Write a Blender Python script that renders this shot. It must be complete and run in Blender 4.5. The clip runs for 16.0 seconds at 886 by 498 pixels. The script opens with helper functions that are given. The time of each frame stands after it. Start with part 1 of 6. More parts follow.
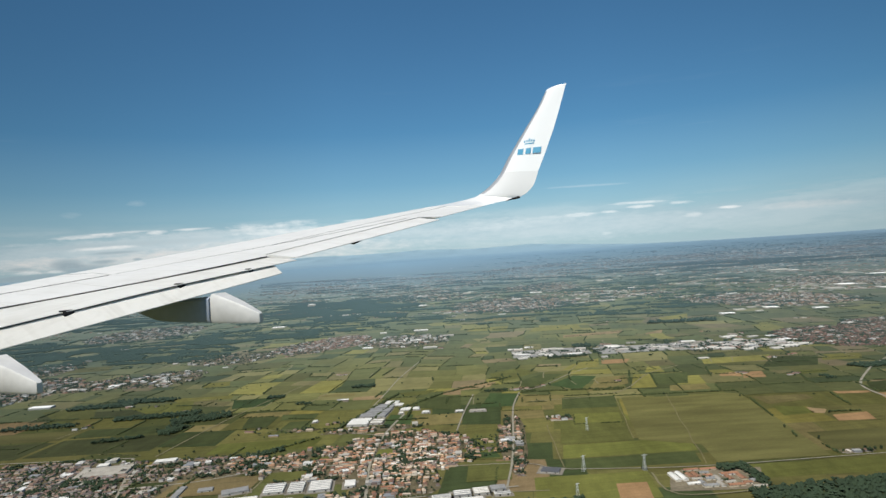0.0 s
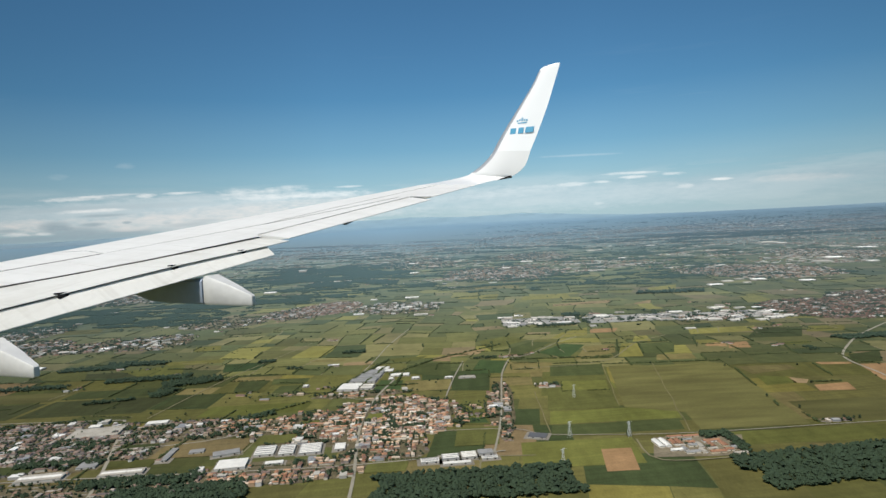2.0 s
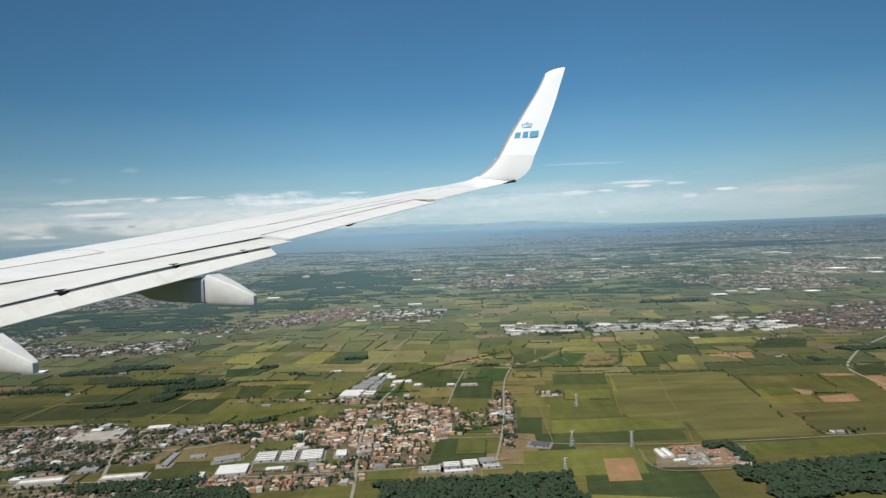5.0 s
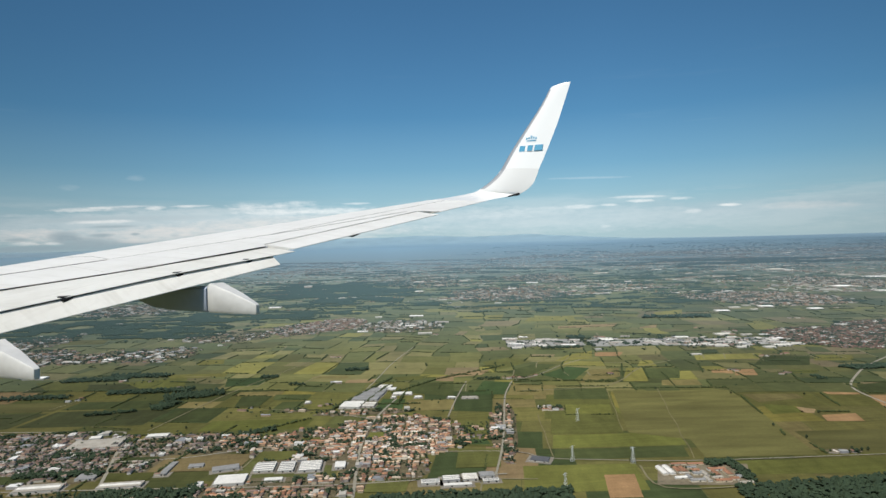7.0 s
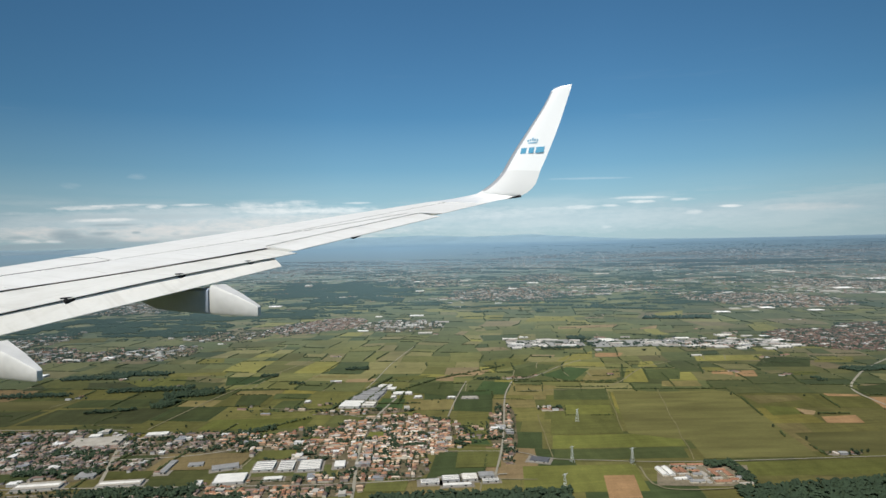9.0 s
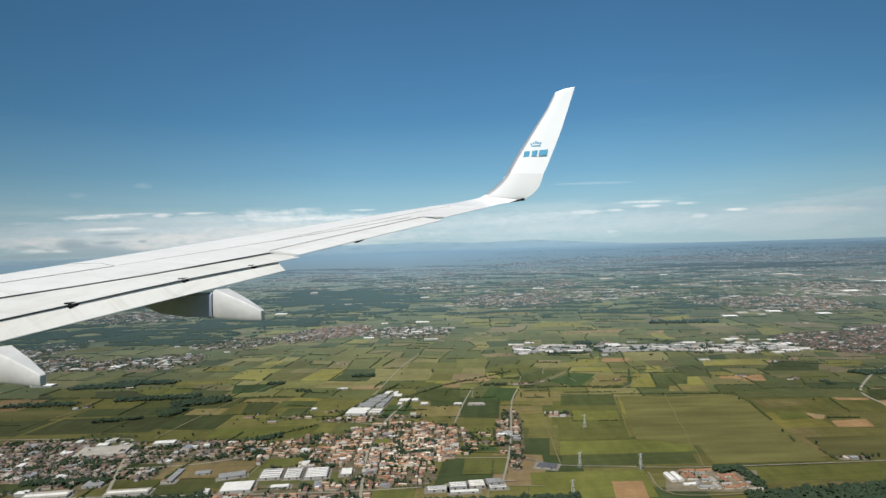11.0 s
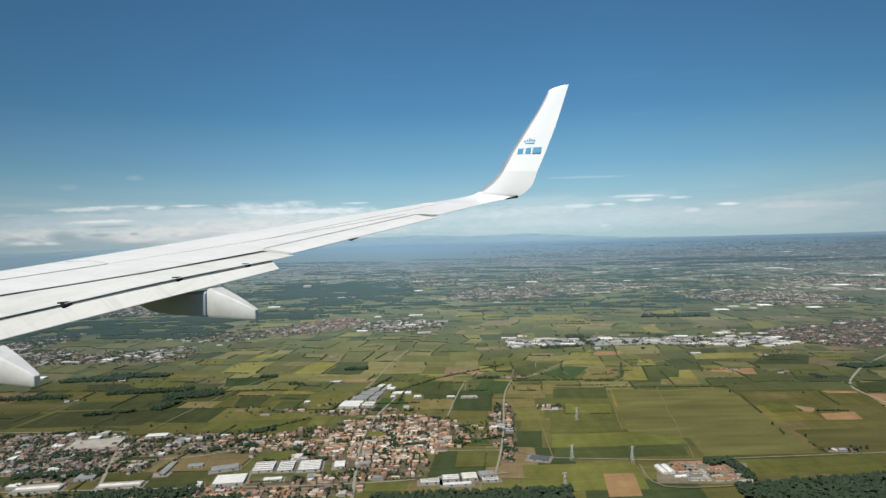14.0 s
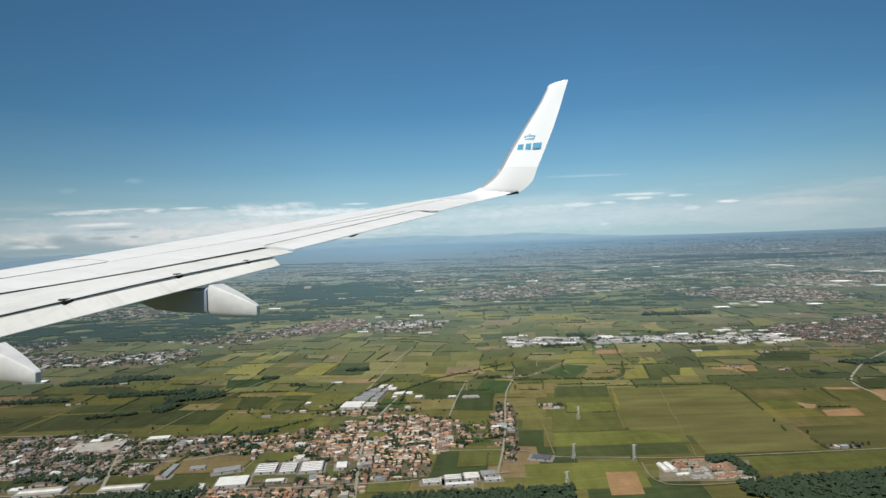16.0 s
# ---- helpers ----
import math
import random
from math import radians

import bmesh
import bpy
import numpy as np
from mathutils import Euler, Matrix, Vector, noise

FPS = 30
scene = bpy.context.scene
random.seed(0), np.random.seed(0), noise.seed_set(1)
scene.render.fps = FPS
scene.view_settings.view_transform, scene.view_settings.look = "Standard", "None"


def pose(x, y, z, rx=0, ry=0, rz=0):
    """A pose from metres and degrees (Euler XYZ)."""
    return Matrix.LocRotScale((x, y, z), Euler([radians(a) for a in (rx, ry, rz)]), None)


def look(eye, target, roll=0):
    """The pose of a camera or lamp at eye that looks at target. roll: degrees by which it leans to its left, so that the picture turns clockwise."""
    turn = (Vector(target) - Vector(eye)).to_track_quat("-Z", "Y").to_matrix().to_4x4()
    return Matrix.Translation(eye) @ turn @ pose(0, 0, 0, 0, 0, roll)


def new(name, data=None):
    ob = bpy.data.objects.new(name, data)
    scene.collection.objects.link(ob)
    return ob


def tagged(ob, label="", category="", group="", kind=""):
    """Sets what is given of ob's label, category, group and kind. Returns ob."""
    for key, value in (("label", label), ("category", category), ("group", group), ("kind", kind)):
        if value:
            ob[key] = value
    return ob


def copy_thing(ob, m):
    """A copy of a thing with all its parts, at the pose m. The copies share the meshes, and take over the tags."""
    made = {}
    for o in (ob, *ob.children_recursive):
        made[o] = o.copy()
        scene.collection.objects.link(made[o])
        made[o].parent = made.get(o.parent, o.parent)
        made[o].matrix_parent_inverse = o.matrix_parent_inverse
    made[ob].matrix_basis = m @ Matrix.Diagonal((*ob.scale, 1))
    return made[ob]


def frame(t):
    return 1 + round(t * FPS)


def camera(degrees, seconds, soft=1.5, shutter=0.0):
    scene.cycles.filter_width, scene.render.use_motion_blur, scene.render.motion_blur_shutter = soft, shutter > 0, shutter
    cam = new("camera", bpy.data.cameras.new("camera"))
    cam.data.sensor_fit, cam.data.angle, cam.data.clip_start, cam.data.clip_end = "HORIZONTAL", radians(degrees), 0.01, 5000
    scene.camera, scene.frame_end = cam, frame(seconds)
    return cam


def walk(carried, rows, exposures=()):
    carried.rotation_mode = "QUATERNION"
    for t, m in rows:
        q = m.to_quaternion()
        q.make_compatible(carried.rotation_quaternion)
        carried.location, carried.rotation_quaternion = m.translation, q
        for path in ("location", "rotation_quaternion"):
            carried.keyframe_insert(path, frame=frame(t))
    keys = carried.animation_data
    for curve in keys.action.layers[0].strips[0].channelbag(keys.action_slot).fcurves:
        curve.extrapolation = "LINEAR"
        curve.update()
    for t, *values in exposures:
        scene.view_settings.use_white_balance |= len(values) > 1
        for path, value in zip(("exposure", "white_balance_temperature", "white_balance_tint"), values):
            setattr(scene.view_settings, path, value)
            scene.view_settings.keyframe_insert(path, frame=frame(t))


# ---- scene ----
EYE = 600.0     # height of the cabin windows over the plain
cam = camera(71.0, 16.0, soft=1.5)


def stand(x, y, z, yaw, pitch, roll):
    ya, pi = radians(yaw), radians(pitch)
    ahead = Vector((-math.sin(ya) * math.cos(pi), math.cos(ya) * math.cos(pi), math.sin(pi)))
    eye = Vector((x, y, z))
    return look(eye, eye + 10 * ahead, roll)


# seconds, eye, yaw, pitch, roll
PATH = [
    (0.0, -0.014, 0.082, 599.798, 0.188, 0.789, -3.639),
    (0.5, -0.033, 0.073, 599.876, 0.054, -0.380, -3.708),
    (1.0, -0.014, 0.032, 599.975, -0.044, -0.989, -3.347),
    (1.5, 0.023, -0.003, 600.054, -0.297, -1.727, -3.246),
    (2.0, 0.010, -0.028, 600.040, -0.417, -2.220, -2.816),
    (2.5, 0.029, -0.027, 600.004, -0.396, -1.993, -1.991),
    (3.0, -0.031, 0.029, 599.868, -0.454, -0.443, -1.845),
    (3.5, -0.004, 0.056, 599.801, -0.198, -0.364, -2.730),
    (4.0, 0.012, 0.038, 599.911, -0.244, -1.725, -2.794),
    (6.5, 0.006, 0.016, 599.972, 0.115, -0.711, -1.348),
    (7.0, -0.001, 0.028, 599.961, 0.075, -0.442, -1.428),
    (7.5, 0.027, -0.004, 599.992, 0.152, -0.482, -1.263),
    (8.0, 0.000, -0.000, 600.000, 0.000, -0.469, -1.096),
    (8.5, -0.007, 0.011, 599.987, -0.007, -0.525, -1.390),
    (9.0, -0.009, 0.005, 600.002, 0.133, -0.455, -1.164),
    (11.5, 0.040, 0.028, 599.944, 0.636, 0.173, -1.732),
    (12.0, 0.059, -0.025, 600.060, 0.353, -0.922, -1.681),
    (12.5, 0.025, -0.018, 600.123, 0.182, -0.903, -1.261),
    (13.0, 0.045, -0.039, 600.053, 0.101, -0.762, -1.349),
    (13.5, 0.034, -0.014, 600.011, 0.015, -0.744, -1.664),
    (14.0, 0.014, -0.010, 600.033, 0.002, -0.499, -1.504),
    (14.5, 0.044, -0.018, 600.017, 0.191, -0.699, -1.536),
    (15.0, 0.018, 0.029, 599.936, 0.121, -0.463, -1.903),
    (15.5, 0.031, 0.013, 599.929, 0.171, -0.230, -1.806),
    (16.0, -0.007, 0.019, 599.955, 0.006, -0.499, -2.031),
]
walk(cam, [(t, stand(*row)) for t, *row in PATH], exposures=[(0.0, 0.38), (16.0, 0.38)])

# ---- world, sun ----
SUN = Vector((-0.30, -0.45, 0.85)).normalized()      # towards the sun
world = bpy.data.worlds.new("world")
scene.world = world
world.use_nodes = True
wt = world.node_tree
wt.nodes.clear()


def link(tree, a, ai, b, bi):
    tree.links.new(a.outputs[ai], b.inputs[bi])


def node(tree, kind):
    return tree.nodes.new(kind)


def ramp(tree, stops, kind="LINEAR"):
    n = tree.nodes.new("ShaderNodeValToRGB")
    n.color_ramp.interpolation = kind
    while len(n.color_ramp.elements) < len(stops):
        n.color_ramp.elements.new(0.5)
    for e, (at, c) in zip(n.color_ramp.elements, stops):
        e.position = at
        e.color = (*c, 1) if len(c) == 3 else c
    return n


def mathn(tree, op, a, b=None, c=None, clamp=False):
    n = tree.nodes.new("ShaderNodeMath")
    n.operation, n.use_clamp = op, clamp
    for i, v in enumerate((a, b, c)):
        if v is None:
            continue
        if isinstance(v, (int, float)):
            n.inputs[i].default_value = v
        else:
            tree.links.new(v, n.inputs[i])
    return n.outputs[0]


def mixc(tree, fac, a, b, blend="MIX"):
    n = tree.nodes.new("ShaderNodeMix")
    n.data_type, n.blend_type = "RGBA", blend
    for i, v in ((0, fac), (6, a), (7, b)):
        if isinstance(v, (int, float)):
            n.inputs[i].default_value = v
        elif isinstance(v, tuple):
            n.inputs[i].default_value = (*v, 1)
        else:
            tree.links.new(v, n.inputs[i])
    return n.outputs[2]


def grey(v):
    return (v, v, v)


# sky with a low band of stretched cloud over the horizon
sky = node(wt, "ShaderNodeTexSky")
sky.sky_type, sky.sun_disc, sky.altitude = "NISHITA", False, 600.0
sky.air_density, sky.dust_density, sky.ozone_density = 1.0, 0.6, 1.6
sky.sun_elevation = math.asin(SUN.z)
sky.sun_rotation = math.atan2(SUN.x, SUN.y)
tc = node(wt, "ShaderNodeTexCoord")
sep = node(wt, "ShaderNodeSeparateXYZ")
link(wt, tc, "Generated", sep, 0)
up = sep.outputs[2]


def streaks(scale, seed, detail, stretch):
    mp = node(wt, "ShaderNodeMapping")
    mp.inputs["Scale"].default_value = (scale, scale, scale * stretch)
    mp.inputs["Location"].default_value = (seed, seed * 0.7, seed * 0.3)
    link(wt, tc, "Generated", mp, 0)
    n = node(wt, "ShaderNodeTexNoise")
    n.inputs["Scale"].default_value, n.inputs["Detail"].default_value, n.inputs["Roughness"].default_value = 1.0, detail, 0.62
    link(wt, mp, 0, n, 0)
    return n.outputs[0]


heap = ramp(wt, [(0.0, grey(0.2)), (0.012, grey(0.75)), (0.045, grey(1)), (0.066, grey(0.9)), (0.078, grey(0.15)), (0.1, grey(0))])
wt.links.new(up, heap.inputs[0])
body = ramp(wt, [(0.42, grey(0)), (0.47, grey(0.7)), (0.56, grey(1))])
wt.links.new(streaks(3.3, 3.1, 12, 10.0), body.inputs[0])
cover = mathn(wt, "MULTIPLY", mathn(wt, "MULTIPLY", body.outputs[0], heap.outputs[0]), 0.22, clamp=True)
tone = ramp(wt, [(0.38, (0.33, 0.42, 0.47)), (0.47, (0.46, 0.52, 0.55)), (0.58, (0.66, 0.68, 0.68))])
wt.links.new(streaks(8.5, 8.3, 8, 6.0), tone.inputs[0])
wisp = ramp(wt, [(0.62, grey(0)), (0.8, grey(0.10))])
wt.links.new(streaks(2.2, 1.7, 6, 16.0), wisp.inputs[0])
high = ramp(wt, [(0.05, grey(0)), (0.1, grey(1)), (0.22, grey(0.4)), (0.3, grey(0))])
wt.links.new(up, high.inputs[0])
thin = mathn(wt, "MULTIPLY", wisp.outputs[0], high.outputs[0], clamp=True)
pale = ramp(wt, [(0.0, grey(0.8)), (0.01, grey(0.75)), (0.045, grey(0.8)), (0.07, grey(0.45)), (0.12, grey(0.15)), (0.2, grey(0))])
wt.links.new(up, pale.inputs[0])
SKY = 0.062
lit = node(wt, "ShaderNodeVectorMath")
lit.operation = "SCALE"
link(wt, sky, 0, lit, 0)
lit.inputs["Scale"].default_value = SKY
air_tint = mixc(wt, 1.0, lit.outputs[0], (0.505, 0.93, 1.085), "MULTIPLY")
col = mixc(wt, pale.outputs[0], air_tint, (0.36, 0.47, 0.53))
col = mixc(wt, cover, col, tone.outputs[0])
col = mixc(wt, thin, col, (0.62, 0.70, 0.75))

# the cloud banks that hang over the horizon: flat-bottomed streaks and grey heaps, each at its bearing and height
WHITE, PALE, GREY, BLUE, ROSE = (0.82, 0.83, 0.82), (0.54, 0.62, 0.65), (0.45, 0.54, 0.58), (0.29, 0.375, 0.42), (0.68, 0.665, 0.645)
bearing = mathn(wt, "DIVIDE", sep.outputs[0], sep.outputs[1])
height = mathn(wt, "DIVIDE", sep.outputs[2], sep.outputs[1])
ahead = mathn(wt, "GREATER_THAN", sep.outputs[1], 0.05)
ragged = mathn(wt, "MULTIPLY_ADD", streaks(16.0, 5.7, 8, 5.0), 2.4, -1.2)
ragged = mathn(wt, "ADD", ragged, mathn(wt, "MULTIPLY_ADD", streaks(55.0, 2.3, 8, 4.0), 5.0, -2.35))


def cloud(below, u, v, wide, tall, amount, tone, fray=1.0):
    """One bank, of half width and half height as given, its rim more or less frayed."""
    a = mathn(wt, "MULTIPLY_ADD", bearing, 1 / wide, -u / wide)
    b = mathn(wt, "MULTIPLY_ADD", height, 1 / tall, -v / tall)
    d = mathn(wt, "ADD", mathn(wt, "MULTIPLY_ADD", a, a, mathn(wt, "MULTIPLY", ragged, fray)), mathn(wt, "MULTIPLY", b, b))
    m = mathn(wt, "MULTIPLY", mathn(wt, "MULTIPLY_ADD", d, -0.55, 0.72, clamp=True), ahead)
    return mixc(wt, mathn(wt, "MULTIPLY", m, amount, clamp=True), below, tone)


col = cloud(col, -0.4484, 0.0413, 0.3275, 0.0273, 0.85, PALE, 0.35)
col = cloud(col, -0.3298, 0.0572, 0.2366, 0.0127, 0.60, PALE, 0.5)
col = cloud(col, -0.3669, 0.0252, 0.3002, 0.0182, 0.85, ROSE, 0.5)
col = cloud(col, -0.6671, 0.0273, 0.0819, 0.0136, 0.75, ROSE, 0.6)
col = cloud(col, 0.1791, 0.0348, 0.3002, 0.0218, 0.45, PALE, 0.5)
col = cloud(col, -0.0207, 0.0495, 0.1456, 0.0109, 0.45, PALE, 0.6)
col = cloud(col, 0.3793, 0.0355, 0.4367, 0.0237, 0.30, GREY, 0.6)
col = cloud(col, -0.5027, 0.0533, 0.1638, 0.0055, 0.35, BLUE, 0.7)
col = cloud(col, -0.6126, 0.0245, 0.0309, 0.0109, 0.85, BLUE, 0.7)
col = cloud(col, -0.5492, 0.0123, 0.0819, 0.0091, 0.70, BLUE, 0.7)
col = cloud(col, -0.6584, 0.0081, 0.1001, 0.0064, 0.70, BLUE, 0.5)
col = cloud(col, -0.4673, 0.0126, 0.0728, 0.0064, 0.45, BLUE, 0.7)
col = cloud(col, -0.6853, 0.024, 0.0237, 0.0036, 0.55, BLUE, 0.8)
col = cloud(col, -0.5524, 0.0279, 0.0237, 0.0036, 0.65, BLUE, 0.7)
col = cloud(col, -0.496, 0.0286, 0.0082, 0.0027, 0.65, BLUE, 0.5)
col = cloud(col, -0.4324, 0.0247, 0.0082, 0.0023, 0.50, BLUE, 0.5)
col = cloud(col, -0.3715, 0.0253, 0.0328, 0.0036, 0.55, BLUE, 0.7)
col = cloud(col, -0.5303, 0.042, 0.0455, 0.0027, 0.50, BLUE, 0.6)
col = cloud(col, -0.516, 0.069, 0.0328, 0.0036, 0.50, GREY, 0.5)
col = cloud(col, -0.4069, 0.066, 0.0546, 0.0036, 0.45, GREY, 0.5)
col = cloud(col, -0.5824, 0.0703, 0.0528, 0.0041, 0.85, WHITE, 0.55)
col = cloud(col, -0.5459, 0.0723, 0.0237, 0.0023, 0.80, WHITE, 0.4)
col = cloud(col, -0.4614, 0.0698, 0.0182, 0.0036, 0.80, WHITE, 0.5)
col = cloud(col, -0.4068, 0.0714, 0.0346, 0.0022, 0.80, WHITE, 0.4)
col = cloud(col, -0.5023, 0.0733, 0.0364, 0.0018, 0.50, WHITE, 0.4)
col = cloud(col, -0.5483, 0.0496, 0.0619, 0.0031, 0.85, WHITE, 0.45)
col = cloud(col, -0.5164, 0.0508, 0.0273, 0.0023, 0.60, WHITE, 0.4)
col = cloud(col, -0.3023, 0.0658, 0.0455, 0.0045, 0.40, WHITE, 0.7)
col = cloud(col, -0.2386, 0.07, 0.0400, 0.0045, 0.30, WHITE, 0.8)
col = cloud(col, -0.2844, 0.0546, 0.0637, 0.0064, 0.55, PALE, 0.7)
col = cloud(col, -0.1752, 0.057, 0.0546, 0.0045, 0.55, PALE, 0.7)
col = cloud(col, -0.1386, 0.069, 0.0237, 0.0018, 0.55, WHITE, 0.3)
col = cloud(col, -0.6753, 0.0629, 0.0546, 0.0027, 0.35, PALE, 0.6)
col = cloud(col, -0.6219, 0.0155, 0.0109, 0.0023, 0.50, WHITE, 0.4)
col = cloud(col, -0.6764, 0.0184, 0.0200, 0.0023, 0.50, WHITE, 0.5)
col = cloud(col, 0.3143, 0.0686, 0.0455, 0.0024, 0.75, WHITE, 0.4)
col = cloud(col, 0.3178, 0.0621, 0.0218, 0.0027, 0.90, WHITE, 0.35)
col = cloud(col, 0.3852, 0.0645, 0.0218, 0.0027, 0.65, WHITE, 0.5)
col = cloud(col, 0.4614, 0.0521, 0.0182, 0.0025, 0.90, WHITE, 0.35)
col = cloud(col, 0.265, 0.0568, 0.0164, 0.0024, 0.65, WHITE, 0.6)
col = cloud(col, 0.2159, 0.055, 0.0364, 0.0032, 0.50, WHITE, 0.6)
col = cloud(col, 0.4021, 0.0432, 0.0146, 0.0036, 0.40, WHITE, 0.7)
col = cloud(col, 0.1612, 0.0506, 0.0637, 0.0064, 0.50, PALE, 0.7)
col = cloud(col, 0.5887, 0.0488, 0.0728, 0.0073, 0.42, ROSE, 0.5)
col = cloud(col, 0.443, 0.0406, 0.0819, 0.0045, 0.35, GREY, 0.6)
col = cloud(col, 0.0883, 0.042, 0.0546, 0.0055, 0.40, PALE, 0.7)
col = cloud(col, 0.2348, 0.101, 0.0655, 0.0020, 0.22, WHITE, 0.3)
col = cloud(col, -0.4921, 0.1185, 0.0146, 0.0055, 0.12, WHITE, 0.6)
col = cloud(col, -0.6015, 0.1061, 0.0164, 0.0055, 0.10, WHITE, 0.6)
col = cloud(col, 0.2608, 0.0223, 0.0091, 0.0027, 0.30, WHITE, 0.6)
col = cloud(col, -0.0754, 0.0433, 0.0364, 0.0036, 0.30, PALE, 0.6)
col = cloud(col, -0.3114, 0.0687, 0.0346, 0.0073, 0.30, WHITE, 0.7)
col = cloud(col, -0.2200, 0.0583, 0.1100, 0.0050, 0.62, WHITE, 0.45)
col = cloud(col, -0.2313, 0.0730, 0.0255, 0.0030, 0.35, WHITE, 0.4)
col = cloud(col, -0.1663, 0.0468, 0.0728, 0.0073, 0.55, ROSE, 0.4)
col = cloud(col, -0.2847, 0.0418, 0.1092, 0.0091, 0.60, ROSE, 0.4)
col = cloud(col, -0.3297, 0.0636, 0.0273, 0.0027, 0.55, GREY, 0.4)
col = cloud(col, -0.4116, 0.0624, 0.0637, 0.0036, 0.55, GREY, 0.4)
col = cloud(col, -0.6107, 0.0281, 0.0291, 0.0082, 1.00, BLUE, 0.35)
col = cloud(col, -0.5763, 0.0183, 0.0546, 0.0082, 1.00, BLUE, 0.35)
col = cloud(col, -0.5174, 0.0081, 0.0728, 0.0064, 0.95, BLUE, 0.35)
col = cloud(col, -0.6584, 0.009, 0.0819, 0.0055, 0.85, BLUE, 0.35)
col = cloud(col, -0.5533, 0.0279, 0.0237, 0.0032, 0.90, BLUE, 0.35)
col = cloud(col, -0.496, 0.0286, 0.0082, 0.0023, 0.80, BLUE, 0.3)
col = cloud(col, -0.6872, 0.0241, 0.0200, 0.0032, 0.70, BLUE, 0.35)
col = cloud(col, -0.3943, 0.0203, 0.0455, 0.0036, 0.60, BLUE, 0.35)
col = cloud(col, -0.5348, 0.0412, 0.0419, 0.0027, 0.65, BLUE, 0.35)
col = cloud(col, -0.4944, 0.0186, 0.0309, 0.0045, 0.80, ROSE, 0.35)
col = cloud(col, -0.6309, 0.0166, 0.0127, 0.0027, 0.70, WHITE, 0.35)
col = cloud(col, -0.6764, 0.0166, 0.0273, 0.0027, 0.50, WHITE, 0.35)
col = cloud(col, -0.4486, 0.0331, 0.0546, 0.0055, 0.60, ROSE, 0.4)
# the sky is darkened towards both sides, standing in for lens falloff
side = ramp(wt, [(0.0, grey(0.70)), (0.20, grey(0.72)), (0.30, grey(0.86)), (0.42, grey(1.0)), (0.62, grey(1.0)), (0.72, grey(0.90)), (0.80, grey(0.78)), (1.0, grey(0.72))])
wt.links.new(mathn(wt, "MULTIPLY_ADD", sep.outputs[0], 0.5, 0.5), side.inputs[0])
col = mixc(wt, 1.0, col, side.outputs[0], "MULTIPLY")
bg = node(wt, "ShaderNodeBackground")
wt.links.new(col, bg.inputs[0])
bg.inputs[1].default_value = 1.0
wo = node(wt, "ShaderNodeOutputWorld")
link(wt, bg, 0, wo, 0)

sun = new("sun", bpy.data.lights.new("sun", "SUN"))
sun.data.energy, sun.data.angle, sun.data.color = 3.4, radians(0.53), (1.0, 0.95, 0.86)
sun.matrix_world = look(SUN * 3000 + Vector((0, 0, 600)), (0, 0, 600))

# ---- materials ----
HAZE_GREEN, HAZE_BLUE = (0.146, 0.206, 0.211), (0.146, 0.226, 0.290)      # haze tones, painted into the colours of what lies far off


